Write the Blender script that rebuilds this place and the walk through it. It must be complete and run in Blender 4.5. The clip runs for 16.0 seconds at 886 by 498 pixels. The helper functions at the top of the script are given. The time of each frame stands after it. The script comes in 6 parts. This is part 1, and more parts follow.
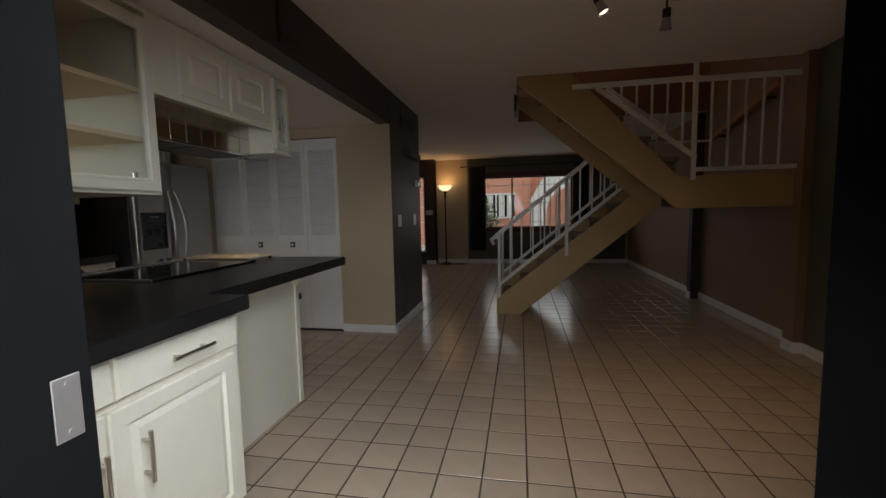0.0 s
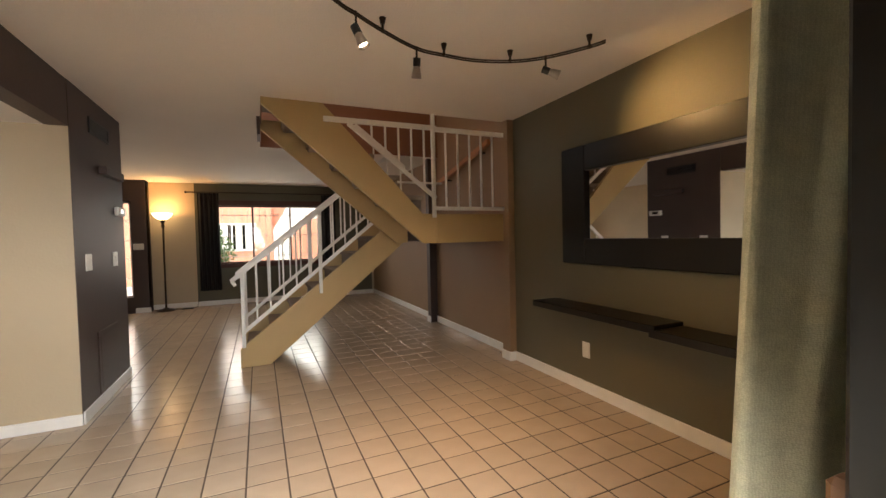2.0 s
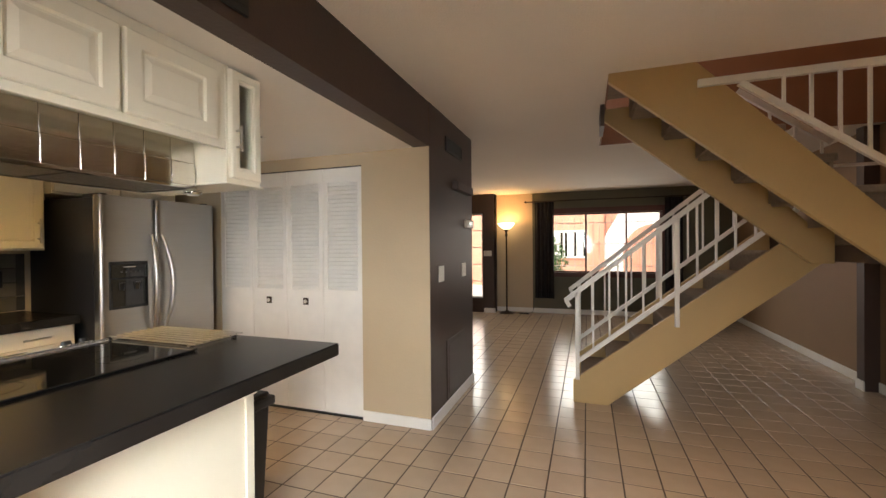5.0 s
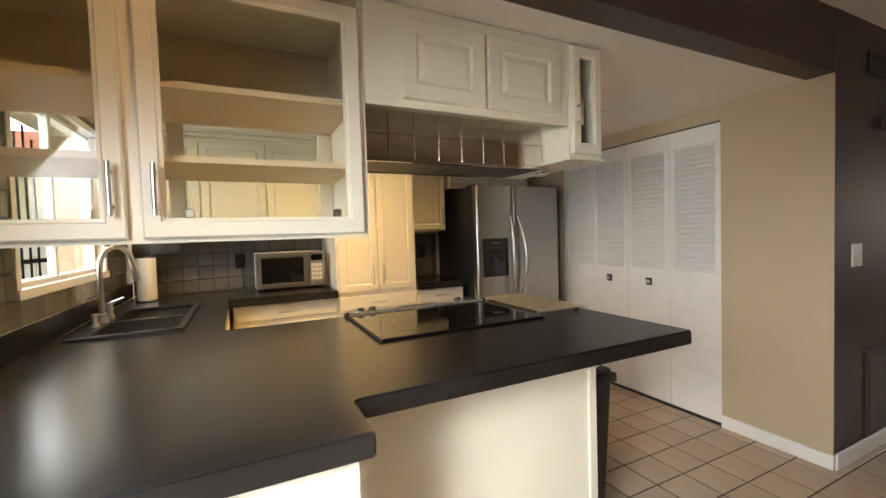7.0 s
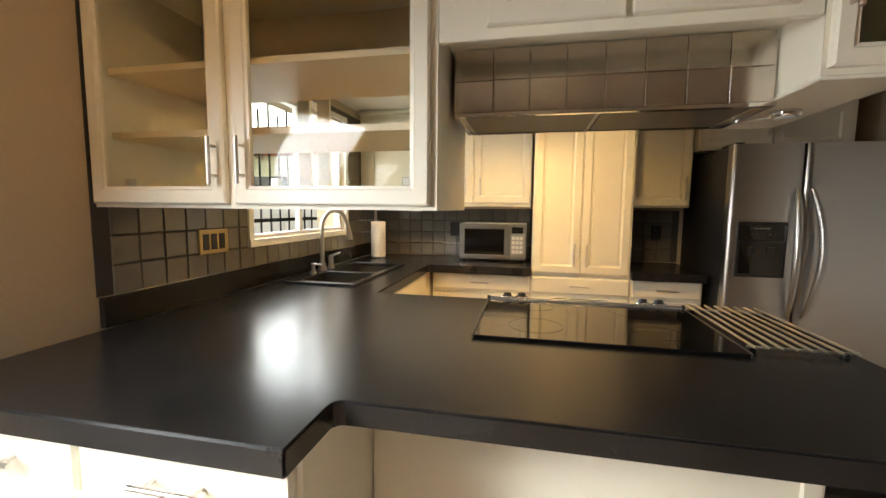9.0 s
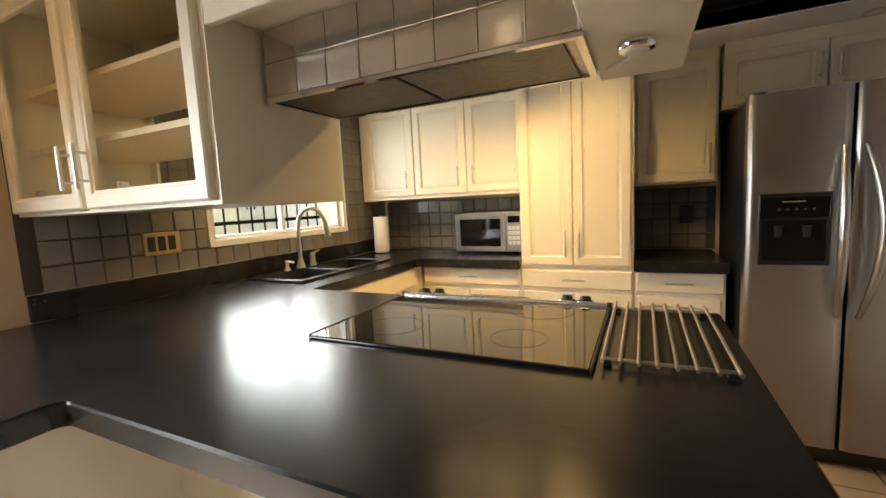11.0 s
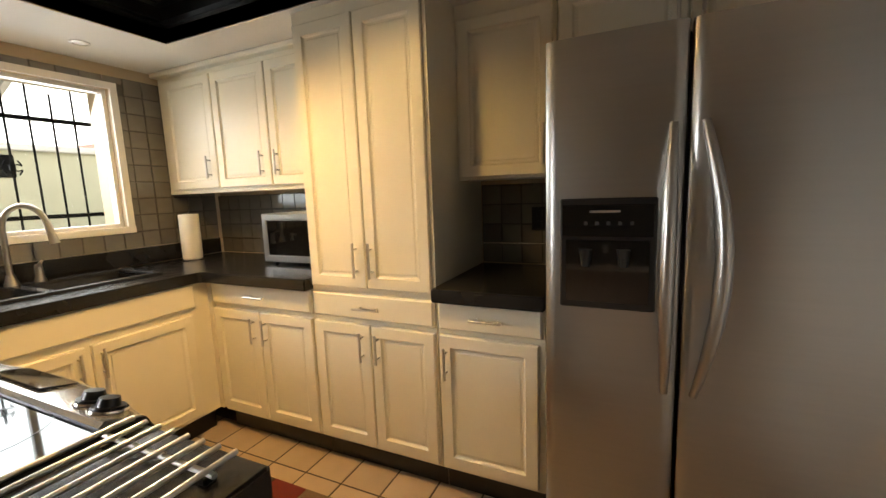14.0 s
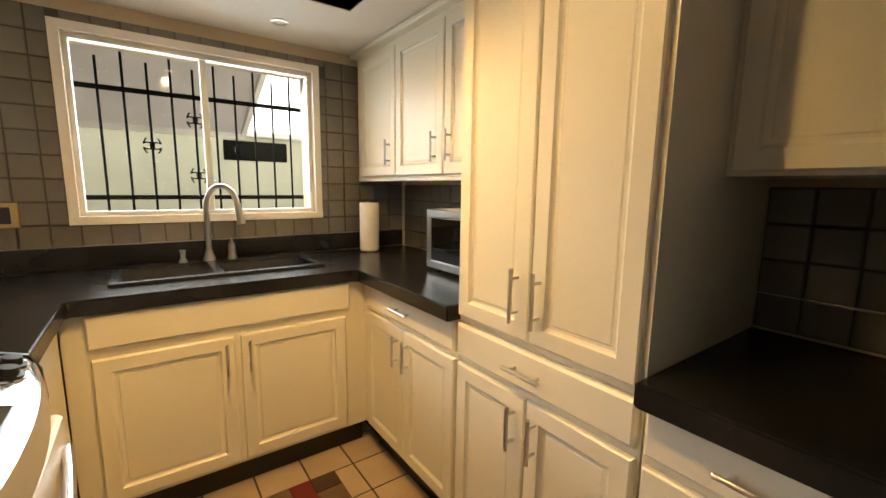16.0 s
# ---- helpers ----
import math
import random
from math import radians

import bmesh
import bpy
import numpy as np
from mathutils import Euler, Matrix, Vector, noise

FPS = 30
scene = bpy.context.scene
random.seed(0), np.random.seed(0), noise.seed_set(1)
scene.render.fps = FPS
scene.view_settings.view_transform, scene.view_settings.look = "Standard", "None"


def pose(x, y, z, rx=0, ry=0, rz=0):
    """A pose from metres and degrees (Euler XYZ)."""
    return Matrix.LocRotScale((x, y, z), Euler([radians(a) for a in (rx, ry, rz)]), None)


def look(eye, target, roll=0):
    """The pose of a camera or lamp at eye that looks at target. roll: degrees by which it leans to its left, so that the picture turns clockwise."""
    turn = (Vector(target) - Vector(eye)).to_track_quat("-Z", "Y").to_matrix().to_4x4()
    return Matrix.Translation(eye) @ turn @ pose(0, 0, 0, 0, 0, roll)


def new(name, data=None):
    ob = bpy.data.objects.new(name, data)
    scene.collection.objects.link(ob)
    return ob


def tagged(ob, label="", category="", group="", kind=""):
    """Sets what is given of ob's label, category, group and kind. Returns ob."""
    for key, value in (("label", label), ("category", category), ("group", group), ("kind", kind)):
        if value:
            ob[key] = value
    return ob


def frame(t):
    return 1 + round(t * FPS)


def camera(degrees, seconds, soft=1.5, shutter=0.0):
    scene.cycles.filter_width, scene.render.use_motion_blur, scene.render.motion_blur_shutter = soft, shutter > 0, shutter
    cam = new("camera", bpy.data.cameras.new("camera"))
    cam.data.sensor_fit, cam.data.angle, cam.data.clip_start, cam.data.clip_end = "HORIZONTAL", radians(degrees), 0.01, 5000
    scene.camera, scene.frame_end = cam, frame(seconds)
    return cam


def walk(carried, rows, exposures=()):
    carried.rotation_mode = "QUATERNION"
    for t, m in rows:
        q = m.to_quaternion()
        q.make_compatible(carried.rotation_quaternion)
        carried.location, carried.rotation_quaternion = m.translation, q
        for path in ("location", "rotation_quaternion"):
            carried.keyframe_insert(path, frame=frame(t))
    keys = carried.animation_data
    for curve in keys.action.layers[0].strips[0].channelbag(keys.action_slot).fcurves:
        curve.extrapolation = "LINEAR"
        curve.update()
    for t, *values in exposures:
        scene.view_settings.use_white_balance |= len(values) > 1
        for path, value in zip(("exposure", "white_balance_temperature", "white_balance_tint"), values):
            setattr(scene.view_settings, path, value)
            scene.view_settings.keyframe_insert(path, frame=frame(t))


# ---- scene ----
cam = camera(94.1, 16.0)
PATH = [
    (0, (0.856, 0.749, 1.202), (0.488, 2.707, 1.02), -1.2),
    (0.5, (0.803, 0.912, 1.198), (0.775, 2.903, 1.015), -0.8),
    (1, (0.779, 1.012, 1.22), (1.321, 2.931, 1.064), -2.8),
    (1.5, (0.787, 1.031, 1.246), (1.551, 2.878, 1.168), -1.7),
    (2, (0.783, 1.032, 1.249), (1.597, 2.858, 1.186), -1.3),
    (2.5, (0.78, 1.054, 1.251), (1.626, 2.865, 1.189), -1.1),
    (3, (0.788, 1.156, 1.23), (1.53, 3.012, 1.153), -2.0),
    (3.5, (0.827, 1.419, 1.232), (1.343, 3.348, 1.126), -0.8),
    (4, (0.835, 1.644, 1.289), (0.921, 3.637, 1.152), 0.2),
    (4.5, (0.777, 1.776, 1.31), (0.442, 3.746, 1.24), 0.3),
    (4.8, (0.752, 1.811, 1.295), (0.238, 3.744, 1.286), 0.7),
    (5, (0.7, 1.851, 1.325), (0.041, 3.74, 1.313), -0.5),
    (5.2, (0.671, 1.866, 1.322), (-0.191, 3.671, 1.318), -0.5),
    (7.3, (0.634, 1.915, 1.292), (-1.231, 2.63, 1.199), -1.4),
    (7.5, (0.584, 1.971, 1.289), (-1.32, 2.573, 1.184), -1.0),
    (8, (0.476, 2.109, 1.301), (-1.491, 2.449, 1.173), -2.8),
    (8.5, (0.433, 2.288, 1.3), (-1.561, 2.252, 1.15), -2.8),
    (8.7, (0.433, 2.376, 1.301), (-1.548, 2.158, 1.127), -0.7),
    (10.8, (0.094, 3.15, 1.274), (-1.689, 2.273, 1.046), -2.2),
    (11, (0.051, 3.202, 1.268), (-1.736, 2.332, 1.053), -2.8),
    (11.2, (0.009, 3.261, 1.269), (-1.784, 2.398, 1.068), -3.1),
    (11.5, (-0.108, 3.329, 1.283), (-1.925, 2.507, 1.124), -1.9),
    (12, (-0.262, 3.484, 1.28), (-2.047, 2.618, 1.029), -5.3),
    (12.5, (-0.405, 3.686, 1.295), (-2.194, 2.822, 1.057), -1.7),
    (13, (-0.552, 3.777, 1.25), (-2.395, 3.041, 1.002), -1.3),
    (13.5, (-0.817, 3.82, 1.301), (-2.66, 3.09, 1.032), -1.9),
    (14, (-1.005, 3.867, 1.278), (-2.801, 3.033, 1.001), -2.1),
    (14.5, (-1.188, 3.89, 1.296), (-2.768, 2.702, 0.99), -0.4),
    (15, (-1.345, 3.804, 1.309), (-2.736, 2.397, 1.015), -1.2),
    (15.5, (-1.487, 3.674, 1.303), (-2.77, 2.162, 1.044), -0.7),
    (16, (-1.621, 3.568, 1.287), (-2.779, 1.964, 0.993), 0.8),
]
EXPOSURE = [(0, -1.85, 5900, 10), (0.3, -1.8, 6000, 10), (0.6, -1.5, 6300, 10), (1.0, -0.6, 6500, 10), (1.5, 0.2, 6500, 10), (2.0, 0.42, 6500, 10), (3.0, 0.6, 6500, 10), (5.0, 0.42, 6500, 10),
            (7.5, 0.05, 6500, 10), (8.5, 0.05, 6500, 10), (11.0, 0.28, 6500, 10), (13.5, 0.08, 6500, 10), (15.2, 0.18, 6500, 10), (16.0, 0.0, 6500, 10)]
walk(cam, [(t, look(eye, target, roll)) for t, eye, target, roll in PATH], EXPOSURE)


# ---- light ----
world = bpy.data.worlds.new("world")
scene.world = world
world.use_nodes = True
wn = world.node_tree.nodes
sky = wn.new("ShaderNodeTexSky")
sky.sky_type, sky.sun_disc = "NISHITA", False
sky.dust_density, sky.ozone_density = 8.0, 0.0
SUN_EL, SUN_AZ = 60, 195
sky.sun_elevation, sky.sun_rotation = radians(SUN_EL), radians(SUN_AZ)
wn["Background"].inputs["Strength"].default_value = 0.15
world.node_tree.links.new(sky.outputs[0], wn["Background"].inputs[0])
sun = new("sun", bpy.data.lights.new("sun", "SUN"))
sun.data.energy, sun.data.angle, sun.data.color = 3.0, radians(3), (1.0, 0.95, 0.88)
a, e = radians(SUN_AZ), radians(SUN_EL)
sun.matrix_world = look((0, 0, 20), (-10 * math.sin(a), -10 * math.cos(a), 20 - 10 * math.tan(e)))


def area_lamp(name, at, target, w, h, watts, colour):
    ob = new(name, bpy.data.lights.new(name, "AREA"))
    ob.data.shape, ob.data.size, ob.data.size_y = "RECTANGLE", w, h
    ob.data.energy, ob.data.color = watts, colour
    ob.matrix_world = look(at, target)
    return ob


def spot_lamp(name, at, target, watts, colour, degrees=70, blend=0.6, size=0.03):
    ob = new(name, bpy.data.lights.new(name, "SPOT"))
    ob.data.energy, ob.data.color, ob.data.spot_size = watts, colour, radians(degrees)
    ob.data.spot_blend, ob.data.shadow_soft_size = blend, size
    ob.matrix_world = look(at, target)
    return ob


def point_lamp(name, at, watts, colour, size=0.05):
    ob = new(name, bpy.data.lights.new(name, "POINT"))
    ob.data.energy, ob.data.color, ob.data.shadow_soft_size = watts, colour, size
    ob.location = at
    return ob


DAY, WARM = (1.0, 0.96, 0.90), (1.0, 0.58, 0.22)
# the sky's light in the openings
kitchen_sky = area_lamp("sky_kitchen_window", (-1.90, 0.76, 1.58), (-1.90, 2.3, 0.3), 1.35, 1.0, 32, (0.94, 0.97, 1.0))
kitchen_sky.data.spread = radians(165)
area_lamp("sky_back_window", (1.02, 10.58, 1.42), (1.02, 5.0, 0.6), 2.2, 1.25, 15, DAY)
area_lamp("sky_back_door", (-1.58, 10.03, 1.1), (-1.58, 5.0, 0.5), 0.55, 1.5, 6, DAY)
door_sky = area_lamp("sky_front_door", (0.74, 0.97, 1.35), (0.24, 2.1, 0.0), 0.48, 1.3, 64, (0.95, 0.98, 1.0))
door_sky.data.spread = radians(132)


# ---- materials ----
def mat(name, colour, rough=0.5, metal=0.0, vary=0.08, scale=6.0, bump=0.0, bump_scale=60.0, coat=0.0, per_object=0.0, stretch=(1, 1, 1), spec=0.5, rough_vary=0.0):
    m = bpy.data.materials.new(name)
    m.use_nodes = True
    t = m.node_tree
    n, link = t.nodes, t.links.new
    p = n["Principled BSDF"]
    p.inputs["Roughness"].default_value, p.inputs["Metallic"].default_value = rough, metal
    p.inputs["Coat Weight"].default_value, p.inputs["Coat Roughness"].default_value = coat, 0.08
    p.inputs["Specular IOR Level"].default_value = spec
    co = n.new("ShaderNodeTexCoord")
    mp = n.new("ShaderNodeMapping")
    mp.inputs["Scale"].default_value = stretch
    link(co.outputs["Object"], mp.inputs[0])
    ns = n.new("ShaderNodeTexNoise")
    ns.inputs["Scale"].default_value, ns.inputs["Detail"].default_value = scale, 6
    link(mp.outputs[0], ns.inputs[0])
    mx = n.new("ShaderNodeMix")
    mx.data_type = "RGBA"
    lo = [max(0, c * (1 - vary * 1.6)) for c in colour]
    hi = [min(1, c * (1 + vary * 1.6)) for c in colour]
    mx.inputs[6].default_value, mx.inputs[7].default_value = (*lo, 1), (*hi, 1)
    link(ns.outputs["Fac"], mx.inputs[0])
    out = mx.outputs[2]
    if per_object:
        oi = n.new("ShaderNodeObjectInfo")
        mr = n.new("ShaderNodeMapRange")
        mr.inputs[3].default_value, mr.inputs[4].default_value = 1 - per_object, 1 + per_object
        link(oi.outputs["Random"], mr.inputs[0])
        vm = n.new("ShaderNodeVectorMath")
        vm.operation = "SCALE"
        link(out, vm.inputs[0])
        link(mr.outputs[0], vm.inputs["Scale"])
        out = vm.outputs[0]
    link(out, p.inputs["Base Color"])
    if rough_vary:
        n2 = n.new("ShaderNodeTexNoise")
        n2.inputs["Scale"].default_value, n2.inputs["Detail"].default_value = scale * 0.6, 4
        link(mp.outputs[0], n2.inputs[0])
        mr = n.new("ShaderNodeMapRange")
        mr.inputs[3].default_value, mr.inputs[4].default_value = max(0.02, rough - rough_vary), rough + rough_vary
        link(n2.outputs["Fac"], mr.inputs[0])
        link(mr.outputs[0], p.inputs["Roughness"])
    if bump:
        nb = n.new("ShaderNodeTexNoise")
        nb.inputs["Scale"].default_value, nb.inputs["Detail"].default_value = bump_scale, 5
        link(mp.outputs[0], nb.inputs[0])
        b = n.new("ShaderNodeBump")
        b.inputs["Strength"].default_value, b.inputs["Distance"].default_value = bump, 0.01
        link(nb.outputs["Fac"], b.inputs["Height"])
        link(b.outputs[0], p.inputs["Normal"])
    return m


def emitter(name, colour, strength):
    m = bpy.data.materials.new(name)
    m.use_nodes = True
    p = m.node_tree.nodes["Principled BSDF"]
    p.inputs["Base Color"].default_value = (*colour, 1)
    p.inputs["Emission Color"].default_value, p.inputs["Emission Strength"].default_value = (*colour, 1), strength
    return m


def glass(name, tint=(1, 1, 1), rough=0.0):
    m = bpy.data.materials.new(name)
    m.use_nodes = True
    t = m.node_tree
    n, link = t.nodes, t.links.new
    n.remove(n["Principled BSDF"])
    tr, gl, mx, lw = n.new("ShaderNodeBsdfTransparent"), n.new("ShaderNodeBsdfGlossy"), n.new("ShaderNodeMixShader"), n.new("ShaderNodeLayerWeight")
    pw, ma = n.new("ShaderNodeMath"), n.new("ShaderNodeMath")
    pw.operation, ma.operation = "POWER", "MULTIPLY_ADD"
    pw.inputs[1].default_value, ma.inputs[1].default_value, ma.inputs[2].default_value = 5.0, 0.5, 0.014
    tr.inputs[0].default_value = (*tint, 1)
    gl.inputs["Roughness"].default_value = rough
    lw.inputs["Blend"].default_value = 0.5
    link(lw.outputs["Facing"], pw.inputs[0])
    link(pw.outputs[0], ma.inputs[0])
    link(ma.outputs[0], mx.inputs[0])
    link(tr.outputs[0], mx.inputs[1])
    link(gl.outputs[0], mx.inputs[2])
    link(mx.outputs[0], n["Material Output"].inputs[0])
    return m


TAN = mat("tan_wall_paint", (0.50, 0.40, 0.27), 0.6, vary=0.05, scale=2.5, bump=0.12, bump_scale=55)
MOCHA = mat("mocha_wall_paint", (0.26, 0.162, 0.088), 0.6, vary=0.05, scale=2.5, bump=0.12, bump_scale=55)
GREEN = mat("olive_wall_paint", (0.116, 0.104, 0.065), 0.6, vary=0.06, scale=2.5, bump=0.12, bump_scale=55)
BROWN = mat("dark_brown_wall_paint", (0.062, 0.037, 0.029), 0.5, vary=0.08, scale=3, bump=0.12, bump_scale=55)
RUST = mat("rust_wall_paint", (0.20, 0.085, 0.04), 0.6, vary=0.08, scale=3, bump=0.1, bump_scale=55)
CEIL = mat("white_ceiling_paint", (0.78, 0.72, 0.65), 0.8, vary=0.03, scale=2, bump=0.3, bump_scale=90)
KCEIL = mat("kitchen_ceiling_paint", (0.78, 0.74, 0.68), 0.7, vary=0.03, scale=2, bump=0.12, bump_scale=70)
TRIM = mat("white_trim_paint", (0.78, 0.76, 0.72), 0.4, vary=0.05, scale=9, bump=0.03)
CAB = mat("cream_cabinet_paint", (0.80, 0.75, 0.61), 0.36, vary=0.035, scale=5, bump=0.05, bump_scale=35, rough_vary=0.06)
# cream shelves, with the track lamp's warm light mixed into the colour
SHELFIN = mat("warm_lit_shelf_paint", (0.75, 0.61, 0.41), 0.45, vary=0.05, scale=5, bump=0.03)
TILE = mat("beige_floor_tile", (0.47, 0.36, 0.26), 0.2, vary=0.10, scale=4.5, bump=0.10, bump_scale=14, per_object=0.05, rough_vary=0.07)
GROUT = mat("brown_grout", (0.075, 0.05, 0.034), 0.85, vary=0.15, scale=20, bump=0.3)
SPLASH = mat("pewter_wall_tile", (0.155, 0.145, 0.125), 0.11, vary=0.16, scale=7, bump=0.12, bump_scale=10, per_object=0.14, coat=0.4, rough_vary=0.06)
SPLASHG = mat("dark_wall_grout", (0.05, 0.048, 0.045), 0.8, vary=0.15, scale=30)
COUNTER = mat("black_laminate_counter", (0.013, 0.0122, 0.0117), 0.25, vary=0.5, scale=5, bump=0.04, bump_scale=40, rough_vary=0.05, spec=0.48)
STEEL = mat("brushed_stainless_steel", (0.43, 0.415, 0.39), 0.30, 1.0, vary=0.03, scale=3, bump=0.004, bump_scale=30, stretch=(1, 1, 25), rough_vary=0.04)
STEELH = mat("stainless_hood_tile", (0.62, 0.58, 0.52), 0.16, 1.0, vary=0.08, scale=12, bump=0.10, bump_scale=9, per_object=0.08, rough_vary=0.06)
NICKEL = mat("brushed_nickel", (0.62, 0.58, 0.52), 0.28, 1.0, vary=0.05, scale=30)
SATIN = mat("satin_silver_bar", (0.60, 0.58, 0.55), 0.3, 1.0, vary=0.04, scale=30)
CHROME = mat("polished_chrome", (0.75, 0.75, 0.75), 0.1, 1.0, vary=0.03, scale=30)
BLACKG = mat("black_cooktop_glass", (0.006, 0.006, 0.006), 0.04, vary=0.1, scale=20, spec=0.6)
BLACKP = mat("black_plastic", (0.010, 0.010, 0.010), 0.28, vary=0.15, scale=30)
BLACKM = mat("black_painted_metal", (0.014, 0.014, 0.015), 0.4, vary=0.2, scale=18, bump=0.05)
IRON = mat("black_wrought_iron", (0.004, 0.004, 0.004), 0.8, vary=0.2, scale=18, spec=0.06)
TRAY = mat("black_tray_paint", (0.010, 0.010, 0.011), 0.28, vary=0.2, scale=8, bump=0.05, bump_scale=30)
ESPR = mat("espresso_stained_wood", (0.0065, 0.005, 0.0042), 0.36, vary=0.3, scale=7, stretch=(1, 0.08, 1), bump=0.08, bump_scale=30, spec=0.35)
CARPET = mat("taupe_stair_carpet", (0.26, 0.205, 0.155), 0.95, vary=0.15, scale=25, bump=0.6, bump_scale=160)
STRING = mat("tan_stringer_paint", (0.46, 0.315, 0.135), 0.5, vary=0.05, scale=3, bump=0.08, bump_scale=40)
RAIL = mat("white_rail_enamel", (0.78, 0.75, 0.69), 0.35, vary=0.05, scale=12)
WOODO = mat("orange_stained_wood", (0.42, 0.17, 0.06), 0.4, vary=0.2, scale=8, stretch=(1, 0.1, 1))
OAKB = mat("brown_latch_wood", (0.16, 0.07, 0.025), 0.5, vary=0.2, scale=20)
WINWOOD = mat("dark_red_window_frame", (0.09, 0.028, 0.018), 0.5, vary=0.15, scale=12)
DRAPE = mat("black_brown_drape", (0.018, 0.014, 0.013), 0.85, vary=0.25, scale=30, bump=0.2, bump_scale=200)
MIRROR = mat("mirror_silver", (0.85, 0.86, 0.86), 0.015, 1.0, vary=0.0)
PLATE = mat("white_plastic_plate", (0.74, 0.72, 0.66), 0.35, vary=0.04, scale=20)
BRASS = mat("aged_brass_plate", (0.55, 0.40, 0.17), 0.28, 1.0, vary=0.1, scale=20)
BINP = mat("grey_black_plastic", (0.028, 0.03, 0.033), 0.45, vary=0.15, scale=20)
PAPER = mat("white_paper_towel", (0.82, 0.80, 0.76), 0.9, vary=0.04, scale=20, bump=0.2, bump_scale=80)
PANE = glass("window_glass", (0.97, 0.99, 0.98))
CABGLASS = glass("cabinet_glass", (0.96, 0.97, 0.95))
BULB = emitter("warm_bulb_glow", (1.0, 0.80, 0.52), 30)
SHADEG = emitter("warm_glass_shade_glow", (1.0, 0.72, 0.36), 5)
GREYM = mat("grey_lamp_metal", (0.40, 0.36, 0.33), 0.35, 0.8, vary=0.08, scale=20)
BRONZE = mat("dark_bronze_metal", (0.045, 0.028, 0.018), 0.4, 0.5, vary=0.2, scale=20)
STUCCO = mat("cream_stucco", (0.52, 0.52, 0.38), 0.9, vary=0.08, scale=5, bump=0.4, bump_scale=40)
PINK = mat("terracotta_stucco", (0.66, 0.32, 0.22), 0.9, vary=0.1, scale=3, bump=0.4, bump_scale=40)
CONC = mat("pale_concrete", (0.48, 0.45, 0.41), 0.85, vary=0.15, scale=3, bump=0.25)
ROOFG = mat("grey_patio_roof", (0.52, 0.50, 0.50), 0.7, vary=0.1, scale=4, bump=0.1)
FENCE = mat("white_fence_paint", (0.70, 0.70, 0.66), 0.6, vary=0.06, scale=5)
LEAF = mat("green_leaf", (0.055, 0.11, 0.03), 0.6, vary=0.3, scale=6)
BARK = mat("brown_bark", (0.12, 0.08, 0.05), 0.9, vary=0.2, scale=14, bump=0.4)
REDM = mat("red_roof_tile", (0.40, 0.12, 0.07), 0.8, vary=0.15, scale=6)


def weave(name, colour, pitch=260, depth=0.003):
    """A coarse woven cloth: small nubs of thread."""
    m = mat(name, colour, 0.9, vary=0.18, scale=40)
    t = m.node_tree
    n, link = t.nodes, t.links.new
    co = n.new("ShaderNodeTexCoord")
    vo, ad, b = n.new("ShaderNodeTexVoronoi"), n.new("ShaderNodeMath"), n.new("ShaderNodeBump")
    vo.inputs["Scale"].default_value, vo.inputs["Randomness"].default_value = pitch, 0.55
    link(co.outputs["Object"], vo.inputs["Vector"])
    ad.operation = "SUBTRACT"
    ad.inputs[0].default_value = 1.0
    link(vo.outputs["Distance"], ad.inputs[1])
    b.inputs["Strength"].default_value, b.inputs["Distance"].default_value = 0.5, depth
    link(ad.outputs[0], b.inputs["Height"])
    link(b.outputs[0], n["Principled BSDF"].inputs["Normal"])
    mr, vm = n.new("ShaderNodeMapRange"), n.new("ShaderNodeVectorMath")
    mr.inputs[1].default_value, mr.inputs[2].default_value, mr.inputs[3].default_value, mr.inputs[4].default_value = 0.3, 1.0, 0.82, 1.12
    link(ad.outputs[0], mr.inputs[0])
    vm.operation = "SCALE"
    p = n["Principled BSDF"]
    link(p.inputs["Base Color"].links[0].from_socket, vm.inputs[0])
    link(mr.outputs[0], vm.inputs["Scale"])
    link(vm.outputs[0], p.inputs["Base Color"])
    return m


CLOTH = weave("sage_woven_cloth", (0.60, 0.55, 0.36), 420, 0.0009)
RUGC = [weave("rug_" + w, c) for w, c in (("red", (0.15, 0.016, 0.012)), ("brown", (0.065, 0.036, 0.022)), ("taupe", (0.15, 0.095, 0.055)), ("maroon", (0.06, 0.013, 0.011)))]


# ---- building helpers ----
BASE = {}
HALL, KITCHEN = Vector((0, 0, 0)), Vector((0, -0.045, 0))  # where each space's plan has its origin
plan = {"origin": HALL}


def thing(name, at, label, category, group="", kind=""):
    """An Empty at a thing's base; its parts are written in world metres."""
    ob = new(name)
    ob.location = Vector(at) + plan["origin"]
    ob.empty_display_size = 0.1
    BASE[ob.name] = Vector(at)
    return tagged(ob, label, category, group, kind)


def part(name, bm, material, parent=None, label=""):
    """Links a bmesh as one mesh object; under a thing or a part when a parent is given."""
    base = BASE.get(parent.name, Vector()) if parent else Vector()
    bmesh.ops.translate(bm, verts=bm.verts, vec=-base)
    bmesh.ops.recalc_face_normals(bm, faces=bm.faces)
    me = bpy.data.meshes.new(name)
    bm.to_mesh(me)
    bm.free()
    me.materials.append(material)
    ob = new(name, me)
    if parent:
        ob.parent = parent
        BASE[ob.name] = base
    else:
        ob.location = plan["origin"]
    if label:
        ob["label"] = label
    return ob


def structure(name, bm, material, label="", category=""):
    return tagged(part(name, bm, material), label, category, kind="structure")


def smooth(ob, angle=40):
    for p in ob.data.polygons:
        p.use_smooth = True
    ob.data.set_sharp_from_angle(angle=radians(angle))
    return ob


